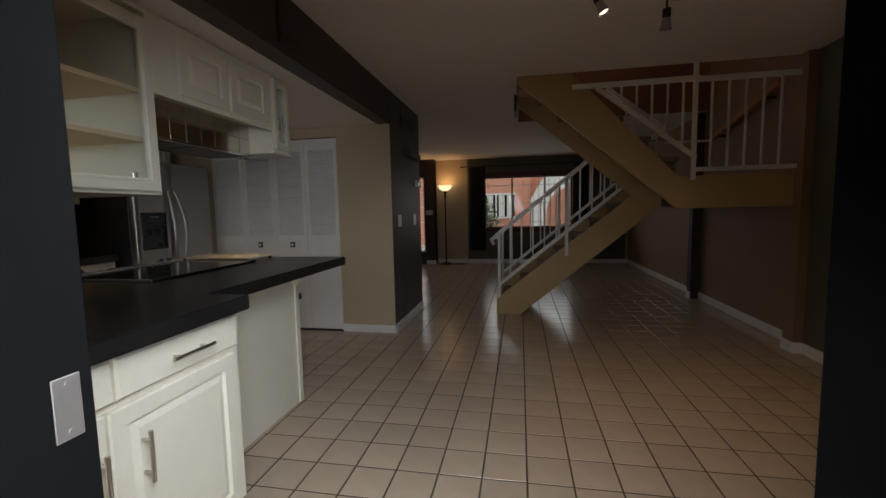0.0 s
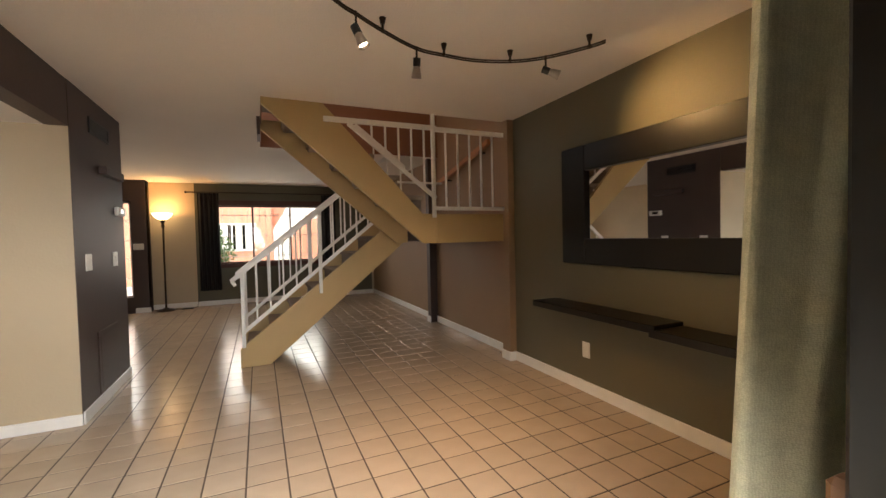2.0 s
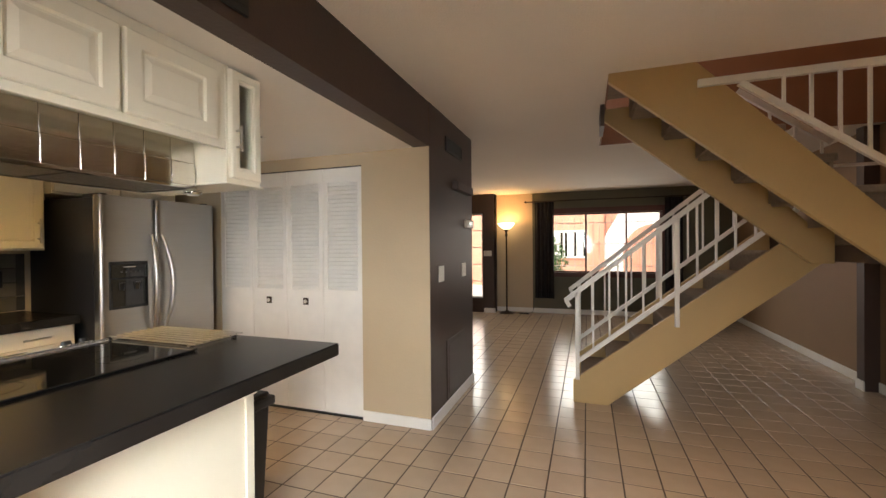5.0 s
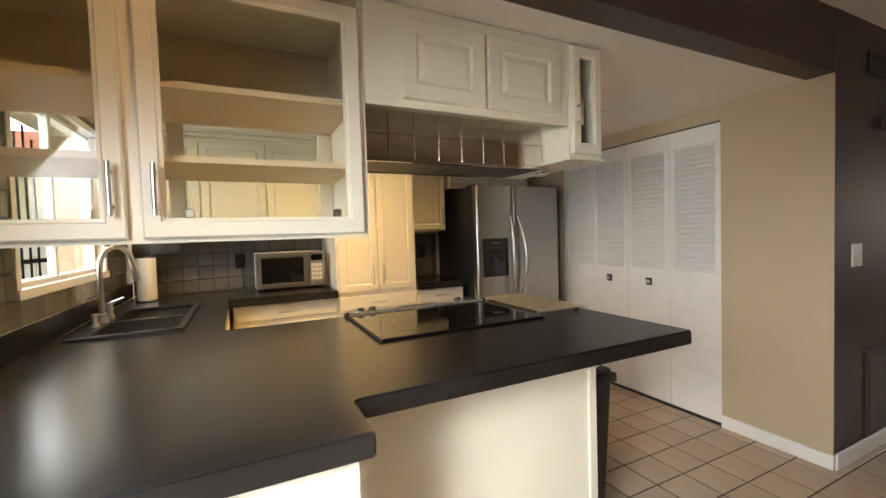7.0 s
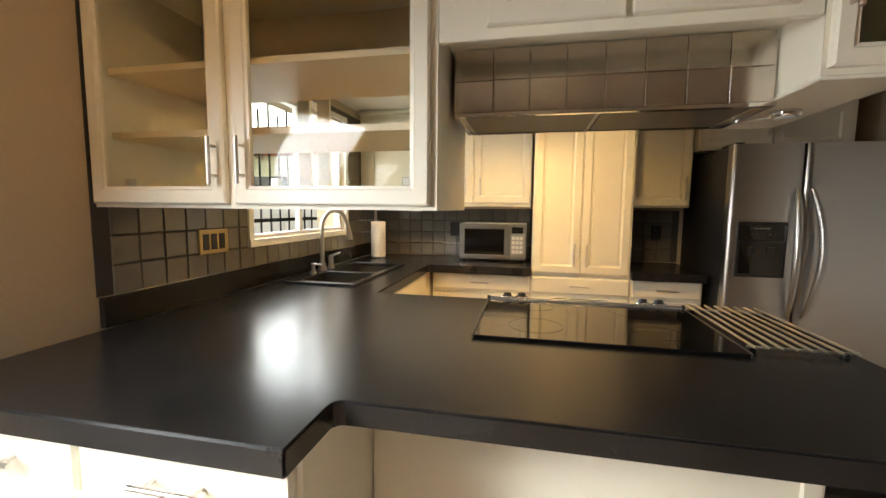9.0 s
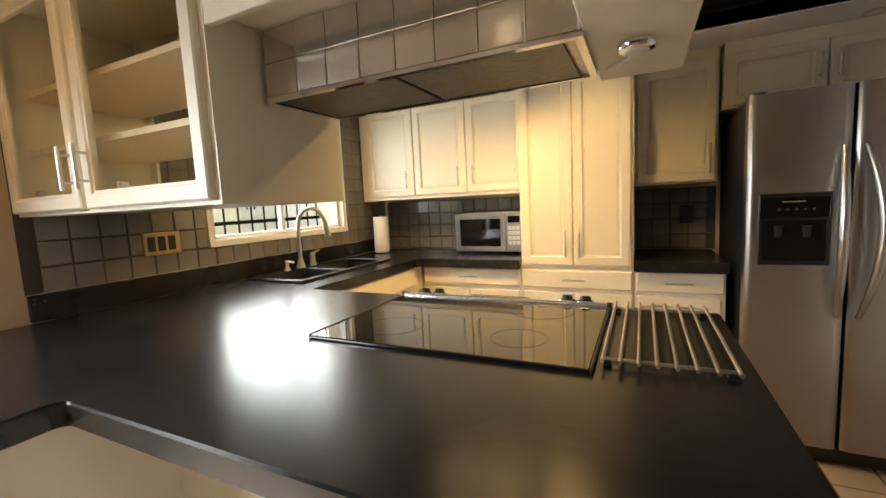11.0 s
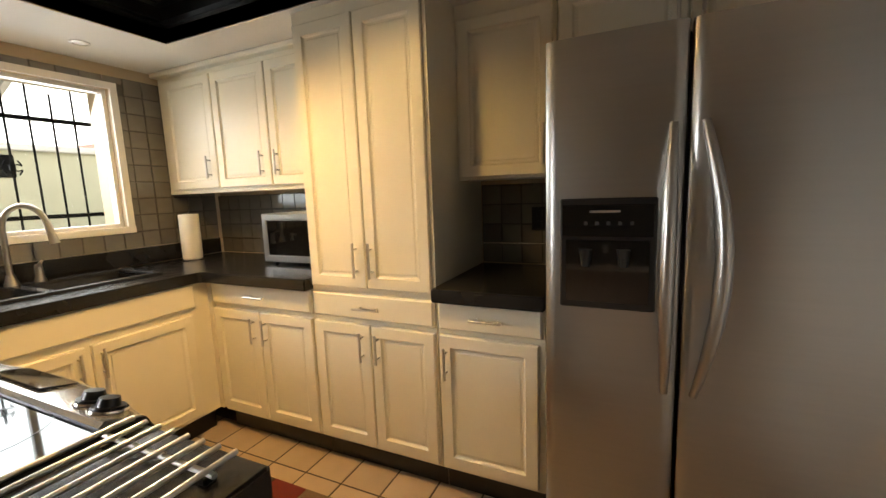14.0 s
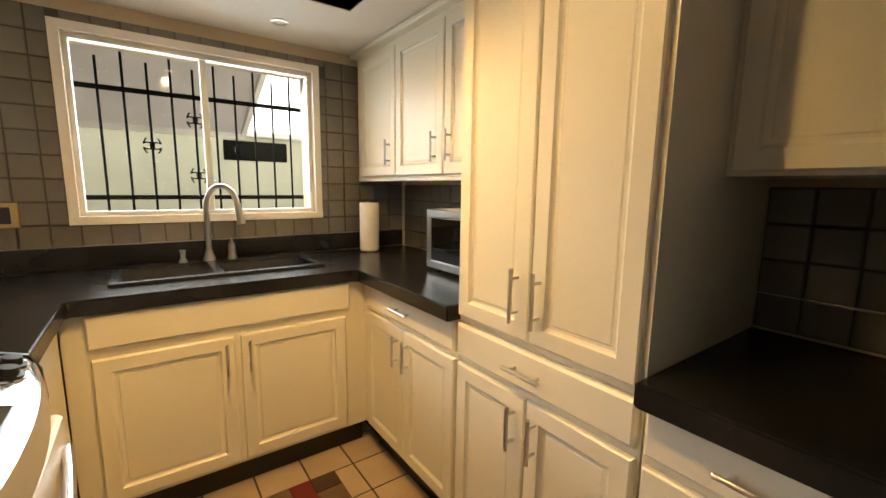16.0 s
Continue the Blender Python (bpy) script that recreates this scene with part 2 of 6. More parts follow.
def add_box(bm, x0, y0, z0, x1, y1, z1):
    x0, x1, y0, y1, z0, z1 = min(x0, x1), max(x0, x1), min(y0, y1), max(y0, y1), min(z0, z1), max(z0, z1)
    v = [bm.verts.new((x, y, z)) for z in (z0, z1) for x, y in ((x0, y0), (x1, y0), (x1, y1), (x0, y1))]
    f = [bm.faces.new([v[i] for i in q]) for q in ((3, 2, 1, 0), (4, 5, 6, 7), (0, 1, 5, 4), (1, 2, 6, 5), (2, 3, 7, 6), (3, 0, 4, 7))]
    return f


def box(x0, y0, z0, x1, y1, z1, bevel=0.0, seg=1):
    bm = bmesh.new()
    add_box(bm, x0, y0, z0, x1, y1, z1)
    if bevel:
        bmesh.ops.bevel(bm, geom=bm.edges[:], offset=bevel, segments=seg, affect="EDGES", profile=0.5)
    return bm


def boxes(*rows):
    bm = bmesh.new()
    for r in rows:
        add_box(bm, *r)
    return bm


def add_tube(bm, a, b, r0, r1=None, n=12):
    """A closed, possibly tapered round bar from a to b."""
    a, b = Vector(a), Vector(b)
    r1 = r0 if r1 is None else r1
    q = (b - a).to_track_quat("Z", "Y")
    rings = []
    for c, r in ((a, r0), (b, r1)):
        rings.append([bm.verts.new(c + q @ Vector((r * math.cos(2 * math.pi * i / n), r * math.sin(2 * math.pi * i / n), 0))) for i in range(n)])
    for i in range(n):
        bm.faces.new((rings[0][i], rings[0][(i + 1) % n], rings[1][(i + 1) % n], rings[1][i]))
    bm.faces.new(rings[0][::-1])
    bm.faces.new(rings[1])


def tube(a, b, r0, r1=None, n=12):
    bm = bmesh.new()
    add_tube(bm, a, b, r0, r1, n)
    return bm


def bar(a, b, w, h):
    """A square bar from a to b."""
    bm = bmesh.new()
    a, b = Vector(a), Vector(b)
    d = (b - a).normalized()
    side = d.cross(Vector((0, 0, 1)))
    side = Vector((1, 0, 0)) if side.length < 1e-4 else side.normalized()
    up = side.cross(d).normalized()
    rings = []
    for c in (a, b):
        rings.append([bm.verts.new(c + side * sx * w / 2 + up * sy * h / 2) for sx, sy in ((-1, -1), (1, -1), (1, 1), (-1, 1))])
    for i in range(4):
        bm.faces.new((rings[0][i], rings[0][(i + 1) % 4], rings[1][(i + 1) % 4], rings[1][i]))
    bm.faces.new(rings[0][::-1])
    bm.faces.new(rings[1])
    return bm


def lathe(cx, cy, profile, n=24):
    """A round thing about an upright axis from (radius, height) pairs."""
    bm = bmesh.new()
    rings = [[bm.verts.new((cx + r * math.cos(2 * math.pi * i / n), cy + r * math.sin(2 * math.pi * i / n), z)) for i in range(n)] for r, z in profile]
    for p, q in zip(rings, rings[1:]):
        for i in range(n):
            bm.faces.new((p[i], p[(i + 1) % n], q[(i + 1) % n], q[i]))
    bm.faces.new(rings[0][::-1])
    bm.faces.new(rings[-1])
    return bm


def sweep(points, r, n=8):
    """A round bar along a line of points."""
    bm = bmesh.new()
    pts = [Vector(p) for p in points]
    rings, up, side = [], Vector((0, 0, 1)), None
    for i, p in enumerate(pts):
        d = (pts[min(i + 1, len(pts) - 1)] - pts[max(i - 1, 0)]).normalized()
        s = d.cross(up) if side is None else side - d * side.dot(d)
        s = Vector((1, 0, 0)) if s.length < 1e-3 else s.normalized()
        side = s
        u = s.cross(d)
        rr = r[i] if isinstance(r, (list, tuple)) else r
        rings.append([bm.verts.new(p + (s * math.cos(2 * math.pi * k / n) + u * math.sin(2 * math.pi * k / n)) * rr) for k in range(n)])
    for p, q in zip(rings, rings[1:]):
        for k in range(n):
            bm.faces.new((p[k], p[(k + 1) % n], q[(k + 1) % n], q[k]))
    bm.faces.new(rings[0][::-1])
    bm.faces.new(rings[-1])
    return bm


def front(origin, facing):
    """The frame of an upright front: x across, y up, z outward, seen from outside."""
    ux, n = {"+x": ((0, 1, 0), (1, 0, 0)), "-x": ((0, -1, 0), (-1, 0, 0)), "+y": ((-1, 0, 0), (0, 1, 0)), "-y": ((1, 0, 0), (0, -1, 0))}[facing]
    m = Matrix((ux, (0, 0, 1), n)).transposed().to_4x4()
    return Matrix.Translation(origin) @ m


def nested(w, h, rings):
    """Concentric rectangles (inset, height) joined into one carved panel, with a flat back at height 0."""
    bm = bmesh.new()
    loops = []
    for inset, z in rings:
        loops.append([bm.verts.new(c) for c in ((inset, inset, z), (w - inset, inset, z), (w - inset, h - inset, z), (inset, h - inset, z))])
    for p, q in zip(loops, loops[1:]):
        for i in range(4):
            bm.faces.new((p[i], p[(i + 1) % 4], q[(i + 1) % 4], q[i]))
    bm.faces.new(loops[-1])
    bm.faces.new(loops[0][::-1])
    return bm


def placed(bm, m):
    bmesh.ops.transform(bm, matrix=m, verts=bm.verts)
    return bm


def prism_xz(profile, y0, y1, bevel=0.0):
    bm = bmesh.new()
    lo, hi = [bm.verts.new((x, y0, z)) for x, z in profile], [bm.verts.new((x, y1, z)) for x, z in profile]
    for i in range(len(profile)):
        j = (i + 1) % len(profile)
        bm.faces.new((lo[i], lo[j], hi[j], hi[i]))
    bm.faces.new(lo[::-1]), bm.faces.new(hi)
    if bevel:
        bmesh.ops.bevel(bm, geom=bm.edges[:], offset=bevel, segments=1, affect="EDGES")
    return bm


DOOR_RINGS = [(0, 0), (0, 0.014), (0.004, 0.019), (0.048, 0.019), (0.053, 0.012), (0.058, 0.009), (0.066, 0.009), (0.070, 0.011)]
RAISED_RINGS = [(0, 0), (0, 0.014), (0.004, 0.019), (0.050, 0.019), (0.055, 0.009), (0.062, 0.009), (0.082, 0.016), (0.085, 0.016)]
DRAWER_RINGS = [(0, 0), (0, 0.012), (0.007, 0.019), (0.012, 0.019)]


def handle(parent, m, x, y, length, upright=True):
    """A nickel bar pull on two posts, on a front's frame m at (x, y)."""
    bm = bmesh.new()
    d = Vector((0, 1, 0)) if upright else Vector((1, 0, 0))
    c = Vector((x, y, 0.019))
    for s in (-1, 1):
        add_tube(bm, c + d * s * length * 0.32, c + d * s * length * 0.32 + Vector((0, 0, 0.030)), 0.0045, n=8)
    add_tube(bm, c + d * -length / 2 + Vector((0, 0, 0.030)), c + d * length / 2 + Vector((0, 0, 0.030)), 0.006, n=10)
    return smooth(part("handle", placed(bm, m), NICKEL, parent, "brushed nickel bar handle"))


def cab_door(cab, m, x, y, w, h, pull=None, rings=DOOR_RINGS, plen=0.13):
    d = part("door", placed(nested(w, h, rings), m @ Matrix.Translation((x, y, 0))), CAB, cab)
    if pull:
        handle(d, m, *pull, plen)
    return d


def drawer(cab, m, x, y, w, h, plen=0.13):
    d = part("drawer_front", placed(nested(w, h, DRAWER_RINGS), m @ Matrix.Translation((x, y, 0))), CAB, cab)
    handle(d, m, x + w / 2, y + h / 2, plen, False)
    return d


# ---- the house: floor, walls, ceilings ----
CZ, CT = 0.905, 0.055           # counter top and its thickness
XW, YF, YC = -3.03, 1.20, 4.622  # kitchen: west wall, window wall, closet wall
XB, KZ, HZ = -0.368, 2.05, 2.365  # dropped edge, kitchen ceiling, hall ceiling
XR, YB = 3.09, 10.2             # east wall, back wall

structure("floor", box(-3.3, 0.98, -0.12, 3.4, 10.5, -0.002), GROUT, "brown grout bed of the tiled floor", "floor")


def wall_with_holes(name, axis, lo, hi, a0, a1, z0, z1, holes, material, label):
    """A thick wall along x ('y' axis gives its depth lo..hi) or along y, with rectangular openings (a0, a1, z0, z1)."""
    bm = bmesh.new()
    xs = sorted({a0, a1, *[h[0] for h in holes], *[h[1] for h in holes]})
    zs = sorted({z0, z1, *[h[2] for h in holes], *[h[3] for h in holes]})
    for p, q in zip(xs, xs[1:]):
        for r, s in zip(zs, zs[1:]):
            if any(h[0] <= p and q <= h[1] and h[2] <= r and s <= h[3] for h in holes):
                continue
            add_box(bm, *((p, lo, r, q, hi, s) if axis == "y" else (lo, p, r, hi, q, s)))
    bmesh.ops.remove_doubles(bm, verts=bm.verts, dist=1e-5)
    seen = {}
    for f in bm.faces:
        seen.setdefault(tuple(round(c, 4) for c in f.calc_center_median()), []).append(f)
    bmesh.ops.delete(bm, geom=[f for fs in seen.values() if len(fs) > 1 for f in fs], context="FACES_ONLY")
    return structure(name, bm, material, label, "wall")


KWIN = (-2.435, -1.385, 1.138, 1.917)
plan["origin"] = KITCHEN
wall_with_holes("wall_kitchen_window", "y", 0.98, YF, XW - 0.15, -0.10, -0.1, 2.9, [KWIN], TAN, "tan painted wall with the kitchen window")
plan["origin"] = HALL
wall_with_holes("wall_front", "y", 0.98, 1.11, -0.10, 3.3, -0.1, 2.9, [(0.27, 1.11, -0.1, 2.06)], TAN, "front wall with the entrance door opening")
wall_with_holes("wall_kitchen_west", "x", XW - 0.15, XW, YF, 4.75, -0.1, 2.9, [], TAN, "tan painted kitchen wall behind the cabinets")
CLO = (-2.33, -0.923, 0.0, 1.953)
wall_with_holes("wall_closet", "y", YC, YC + 0.12, XW, XB, -0.1, HZ, [(CLO[0], CLO[1], -0.1, CLO[3])], TAN, "beige painted wall with the louvred closet")
structure("wall_brown_side", box(XB - 0.12, YC + 0.12, -0.1, XB, 5.765, HZ), BROWN, "dark brown painted wall with thermostat and switches", "wall")
structure("wall_brown_side_paint", boxes((XB, YC - 0.001, 0, XB + 0.004, 5.769, HZ), ), BROWN, "dark brown paint on the wall end", "wall")
structure("wall_closet_back", box(XW, 5.645, -0.1, XB - 0.12, 5.765, HZ), BROWN, "dark brown wall behind the closet", "wall")
structure("wall_living_west", box(XW - 0.15, 5.765, -0.1, XW, 10.5, HZ), TAN, "tan living room wall", "wall")
BWIN = (-0.02, 1.985, 0.80, 1.945)
wall_with_holes("wall_back", "y", YB, YB + 0.2, -1.04, XR + 0.3, -0.1, 2.9, [BWIN], TAN, "back wall of the living room with the wide window")
structure("wall_back_olive", boxes((-0.32, YB - 0.006, 0, BWIN[0] - 0.02, YB, HZ), (BWIN[0] - 0.02, YB - 0.006, 0, BWIN[1] + 0.02, YB, BWIN[2] - 0.02), (BWIN[0] - 0.02, YB - 0.006, BWIN[3] + 0.02, BWIN[1] + 0.02, YB, HZ), (BWIN[1] + 0.02, YB - 0.006, 0, XR, YB, HZ)), GREEN, "olive painted band of the wall round the window", "wall")
BDOOR = (-1.92, -1.27, 0.28, 1.98)
wall_with_holes("wall_back_brown", "y", 9.92, 10.10, XW, -1.04, -0.1, 2.9, [BDOOR], BROWN, "dark brown wall with a tall glazed opening")
structure("wall_back_return", box(-1.06, 9.93, -0.1, -1.04, YB, HZ), BROWN, "short dark return of the back wall", "wall")
structure("wall_east", box(XR + 0.05, 4.50, -0.1, XR + 0.25, 10.5, 5.0), MOCHA, "light brown painted wall beside the stairs", "wall")
structure("wall_mirror", box(XR, 1.11, -0.1, XR + 0.25, 4.50, HZ + 0.3), GREEN, "olive green wall with the mirror and shelves", "wall")
structure("pilaster_1", box(3.02, 4.46, 0, XR + 0.05, 4.60, HZ), MOCHA, "mocha pilaster at the end of the olive wall", "pilaster")
structure("pilaster_2", box(3.03, 6.55, 0, XR + 0.05, 6.66, HZ), BROWN, "narrow brown pilaster under the landing", "pilaster")

# hall ceiling with the stair opening, dropped kitchen ceiling with a tray
WELL = (0.83, XR + 0.05, 4.56, 6.45)
structure("ceiling", boxes((XB - 0.12, 0.98, HZ, WELL[0], 10.5, HZ + 0.25), (WELL[0], 0.98, HZ, 3.4, WELL[2], HZ + 0.25), (WELL[0], WELL[3], HZ, 3.4, 10.5, HZ + 0.25), (XW - 0.15, YC, HZ, XB - 0.12, 10.5, HZ + 0.25)), CEIL, "white textured ceiling", "ceiling")
plan["origin"] = KITCHEN
TRX0, TRX1, TRY0, TRY1 = -2.42, -1.28, 1.78, 4.08
structure("ceiling_kitchen", boxes((XW, YF, KZ, XB - 0.12, TRY0, KZ + 0.07), (XW, TRY1, KZ, XB - 0.12, YC + 0.045, KZ + 0.07), (XW, TRY0, KZ, TRX0, TRY1, KZ + 0.07), (TRX1, TRY0, KZ, XB - 0.12, TRY1, KZ + 0.07)), KCEIL, "white dropped kitchen ceiling", "ceiling")
plan["origin"] = HALL
structure("beam_face", box(XB - 0.12, 1.11, KZ - 0.002, XB, YC - 0.002, HZ), BROWN, "dark brown face of the dropped kitchen ceiling", "beam")
structure("roof_slab", box(XW - 0.3, 0.9, HZ + 0.30, XB - 0.1, 4.7, HZ + 0.42), KCEIL, "slab above the kitchen ceiling", "ceiling")
plan["origin"] = KITCHEN
tray = thing("ceiling_tray", (TRX0, TRY0, KZ), "black stepped ceiling tray over the kitchen", "ceiling tray", kind="structure")
for k, (inset, z0, z1) in enumerate(((0.0, KZ + 0.002, KZ + 0.09), (0.035, KZ + 0.09, KZ + 0.15), (0.07, KZ + 0.15, KZ + 0.21))):
    a0, a1, b0, b1 = TRX0 + inset - 0.05, TRX1 - inset + 0.05, TRY0 + inset - 0.05, TRY1 - inset + 0.05
    c0, c1, d0, d1 = TRX0 + inset, TRX1 - inset, TRY0 + inset, TRY1 - inset
    part("step", boxes((a0, b0, z0 + 0.003, c0, b1, z1), (c1, b0, z0 + 0.003, a1, b1, z1), (c0, b0, z0 + 0.003, c1, d0, z1), (c0, d1, z0 + 0.003, c1, b1, z1)), TRAY, tray)
part("top", box(TRX0 - 0.05, TRY0 - 0.05, KZ + 0.213, TRX1 + 0.05, TRY1 + 0.05, KZ + 0.25), TRAY, tray)
for k in range(3):
    x = TRX0 + 0.36 + 0.3 * k
    part("batten", box(x, TRY0 + 0.075, KZ + 0.19, x + 0.03, TRY1 - 0.075, KZ + 0.2125, 0.004), TRAY, tray)

plan["origin"] = HALL

# the upper stair hall
structure("wall_upper", boxes((WELL[0] - 0.3, WELL[2] - 0.12, HZ + 0.25, 3.4, WELL[2] - 0.0, 4.9), (WELL[0] - 0.3, WELL[3], HZ + 0.25, 3.4, WELL[3] + 0.12, 4.9), (WELL[0] - 1.2, WELL[2] - 0.12, HZ + 0.25, WELL[0] - 1.08, WELL[3] + 0.12, 4.9)), RUST, "rust painted walls of the upper stair hall", "wall")
structure("ceiling_upper", box(-0.5, 4.3, 4.9, 3.4, 6.7, 5.0), CEIL, "ceiling of the upper stair hall", "ceiling")
structure("well_trim", boxes((WELL[0], WELL[2], HZ - 0.004, WELL[0] + 0.012, WELL[3], HZ + 0.25), (WELL[0], WELL[3] - 0.012, HZ - 0.004, WELL[1], WELL[3], HZ + 0.25)), RUST, "rust painted edge of the stair opening", "trim")

# baseboards
BBH = 0.09
for name, c in (("baseboard_1", (XR - 0.014, 1.2, 0, XR - 0.001, 4.46, BBH)), ("baseboard_2", (XR + 0.036, 4.60, 0, XR + 0.049, 6.55, BBH)), ("baseboard_3", (XR + 0.036, 6.66, 0, XR + 0.049, YB - 0.02, BBH)),
                ("baseboard_4", (-1.04, YB - 0.020, 0, XR + 0.03, YB - 0.0075, BBH)), ("baseboard_5", (XB + 0.005, YC, 0, XB + 0.018, 5.765, BBH)), ("baseboard_6", (CLO[1] + 0.003, YC - 0.014, 0, XB + 0.005, YC - 0.001, 0.08)),
                ("baseboard_7", (-1.25, 9.906, 0, -1.02, 9.919, BBH)), ("baseboard_8", (3.006, 4.447, 0, XR - 0.002, 4.459, BBH)), ("baseboard_9", (3.006, 4.46, 0, 3.019, 4.60, BBH)), ("baseboard_10", (1.2, 1.111, 0, XR - 0.02, 1.124, BBH)), ("baseboard_11", (3.016, 6.54, 0, 3.029, 6.66, BBH))):
    structure(name, box(*c, 0.004), TRIM, "white painted wooden baseboard", "baseboard")


# ---- kitchen: west run ----
plan["origin"] = KITCHEN


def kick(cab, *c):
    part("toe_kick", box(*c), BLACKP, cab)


def west_base(y0, y1, doors, label):
    cab = thing("base_cabinet", (-2.7, (y0 + y1) / 2, 0), label, "cabinet", "west kitchen cabinets")
    part("body", box(XW + 0.01, y0, 0.12, -2.45, y1, CZ - CT - 0.002), CAB, cab)
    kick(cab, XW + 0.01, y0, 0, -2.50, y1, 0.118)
    m = front((-2.45, y0, 0), "+x")
    w = y1 - y0
    drawer(cab, m, 0.008, 0.735, w - 0.016, 0.110)
    if doors == 2:
        h = w / 2
        cab_door(cab, m, 0.008, 0.14, h - 0.011, 0.570, (h - 0.040, 0.615))
        cab_door(cab, m, h + 0.003, 0.14, h - 0.011, 0.570, (h + 0.040, 0.615))
    else:
        cab_door(cab, m, 0.008, 0.14, w - 0.03, 0.570, (0.040, 0.60))
    return cab


west_base(1.875, 2.565, 2, "cream painted base cabinet below the microwave")
west_base(2.570, 3.203, 2, "cream painted base cabinet below the tall pantry")
west_base(3.208, 3.635, 1, "cream painted base cabinet beside the refrigerator")

corner = thing("corner_filler", (-2.6, 1.7, 0), "cream painted corner filler between the cabinets", "cabinet")
part("body", box(-2.95, 1.24, 0.12, -2.45, 1.852, CZ - CT - 0.002), CAB, corner)

pantry = thing("pantry_cabinet", (-2.7, 2.87, CZ), "tall cream pantry cabinet with two doors", "cabinet", "west kitchen cabinets")
part("body", box(XW + 0.01, 2.570, CZ - CT, -2.45, 3.203, KZ - 0.003), CAB, pantry)
m = front((-2.45, 2.570, 0), "+x")
cab_door(pantry, m, 0.010, 0.875, 0.302, 1.115, (0.272, 1.00), plen=0.15)
cab_door(pantry, m, 0.318, 0.875, 0.302, 1.115, (0.350, 1.00), plen=0.15)

upper = thing("wall_cabinet", (-2.85, 1.9, 1.33), "cream wall cabinet with three panelled doors", "cabinet", "west kitchen cabinets")
part("body", box(XW + 0.01, YF + 0.02, 1.335, -2.705, 2.553, KZ - 0.003), CAB, upper)
m = front((-2.705, YF + 0.08, 0), "+x")
cab_door(upper, m, 0.000, 1.345, 0.420, 0.645, (0.365, 1.465))
cab_door(upper, m, 0.428, 1.345, 0.415, 0.645, (0.790, 1.465))
cab_door(upper, m, 0.851, 1.345, 0.415, 0.645, (0.900, 1.465))
part("light_rail", box(-2.72, YF + 0.02, 1.318, -2.70, 2.55, 1.334, 0.003), CAB, upper)

upper2 = thing("wall_cabinet", (-2.85, 3.4, 1.32), "cream wall cabinet with one door beside the refrigerator", "cabinet", "west kitchen cabinets")
part("body", box(XW + 0.01, 3.198, 1.322, -2.73, 3.625, KZ - 0.003), CAB, upper2)
m = front((-2.73, 3.198, 0), "+x")
cab_door(upper2, m, 0.02, 1.332, 0.395, 0.65, (0.385, 1.45), plen=0.16)

upper3 = thing("wall_cabinet", (-2.85, 4.05, 1.70), "cream cabinet above the refrigerator with two doors", "cabinet", "west kitchen cabinets")
part("body", box(XW + 0.01, 3.640, 1.705, -2.68, 4.52, KZ - 0.003), CAB, upper3)
m = front((-2.68, 3.630, 0), "+x")
cab_door(upper3, m, 0.015, 1.715, 0.415, 0.265, (0.40, 1.85), plen=0.13)
cab_door(upper3, m, 0.438, 1.715, 0.415, 0.265, (0.470, 1.85), plen=0.13)
structure("soffit_trim", box(-2.74, YF + 0.02, KZ - 0.030, -2.655, 2.556, KZ - 0.002, 0.006), CAB, "cream trim above the wall cabinets", "trim")

# sink base, facing the room
sinkcab = thing("sink_cabinet", (-1.9, 1.5, 0), "cream sink base cabinet with two doors", "cabinet")
part("body", box(-2.448, 1.24, 0.12, -1.36, 1.825, CZ - CT - 0.002), CAB, sinkcab)
kick(sinkcab, -2.448, 1.24, 0, -1.36, 1.775, 0.118)
m = front((-1.36, 1.825, 0), "+y")
part("false_front", placed(nested(0.94, 0.125, DRAWER_RINGS), m @ Matrix.Translation((0.065, 0.722, 0))), CAB, sinkcab)
cab_door(sinkcab, m, 0.072, 0.14, 0.440, 0.545, (0.482, 0.60))
cab_door(sinkcab, m, 0.535, 0.14, 0.448, 0.545, (0.565, 0.60))

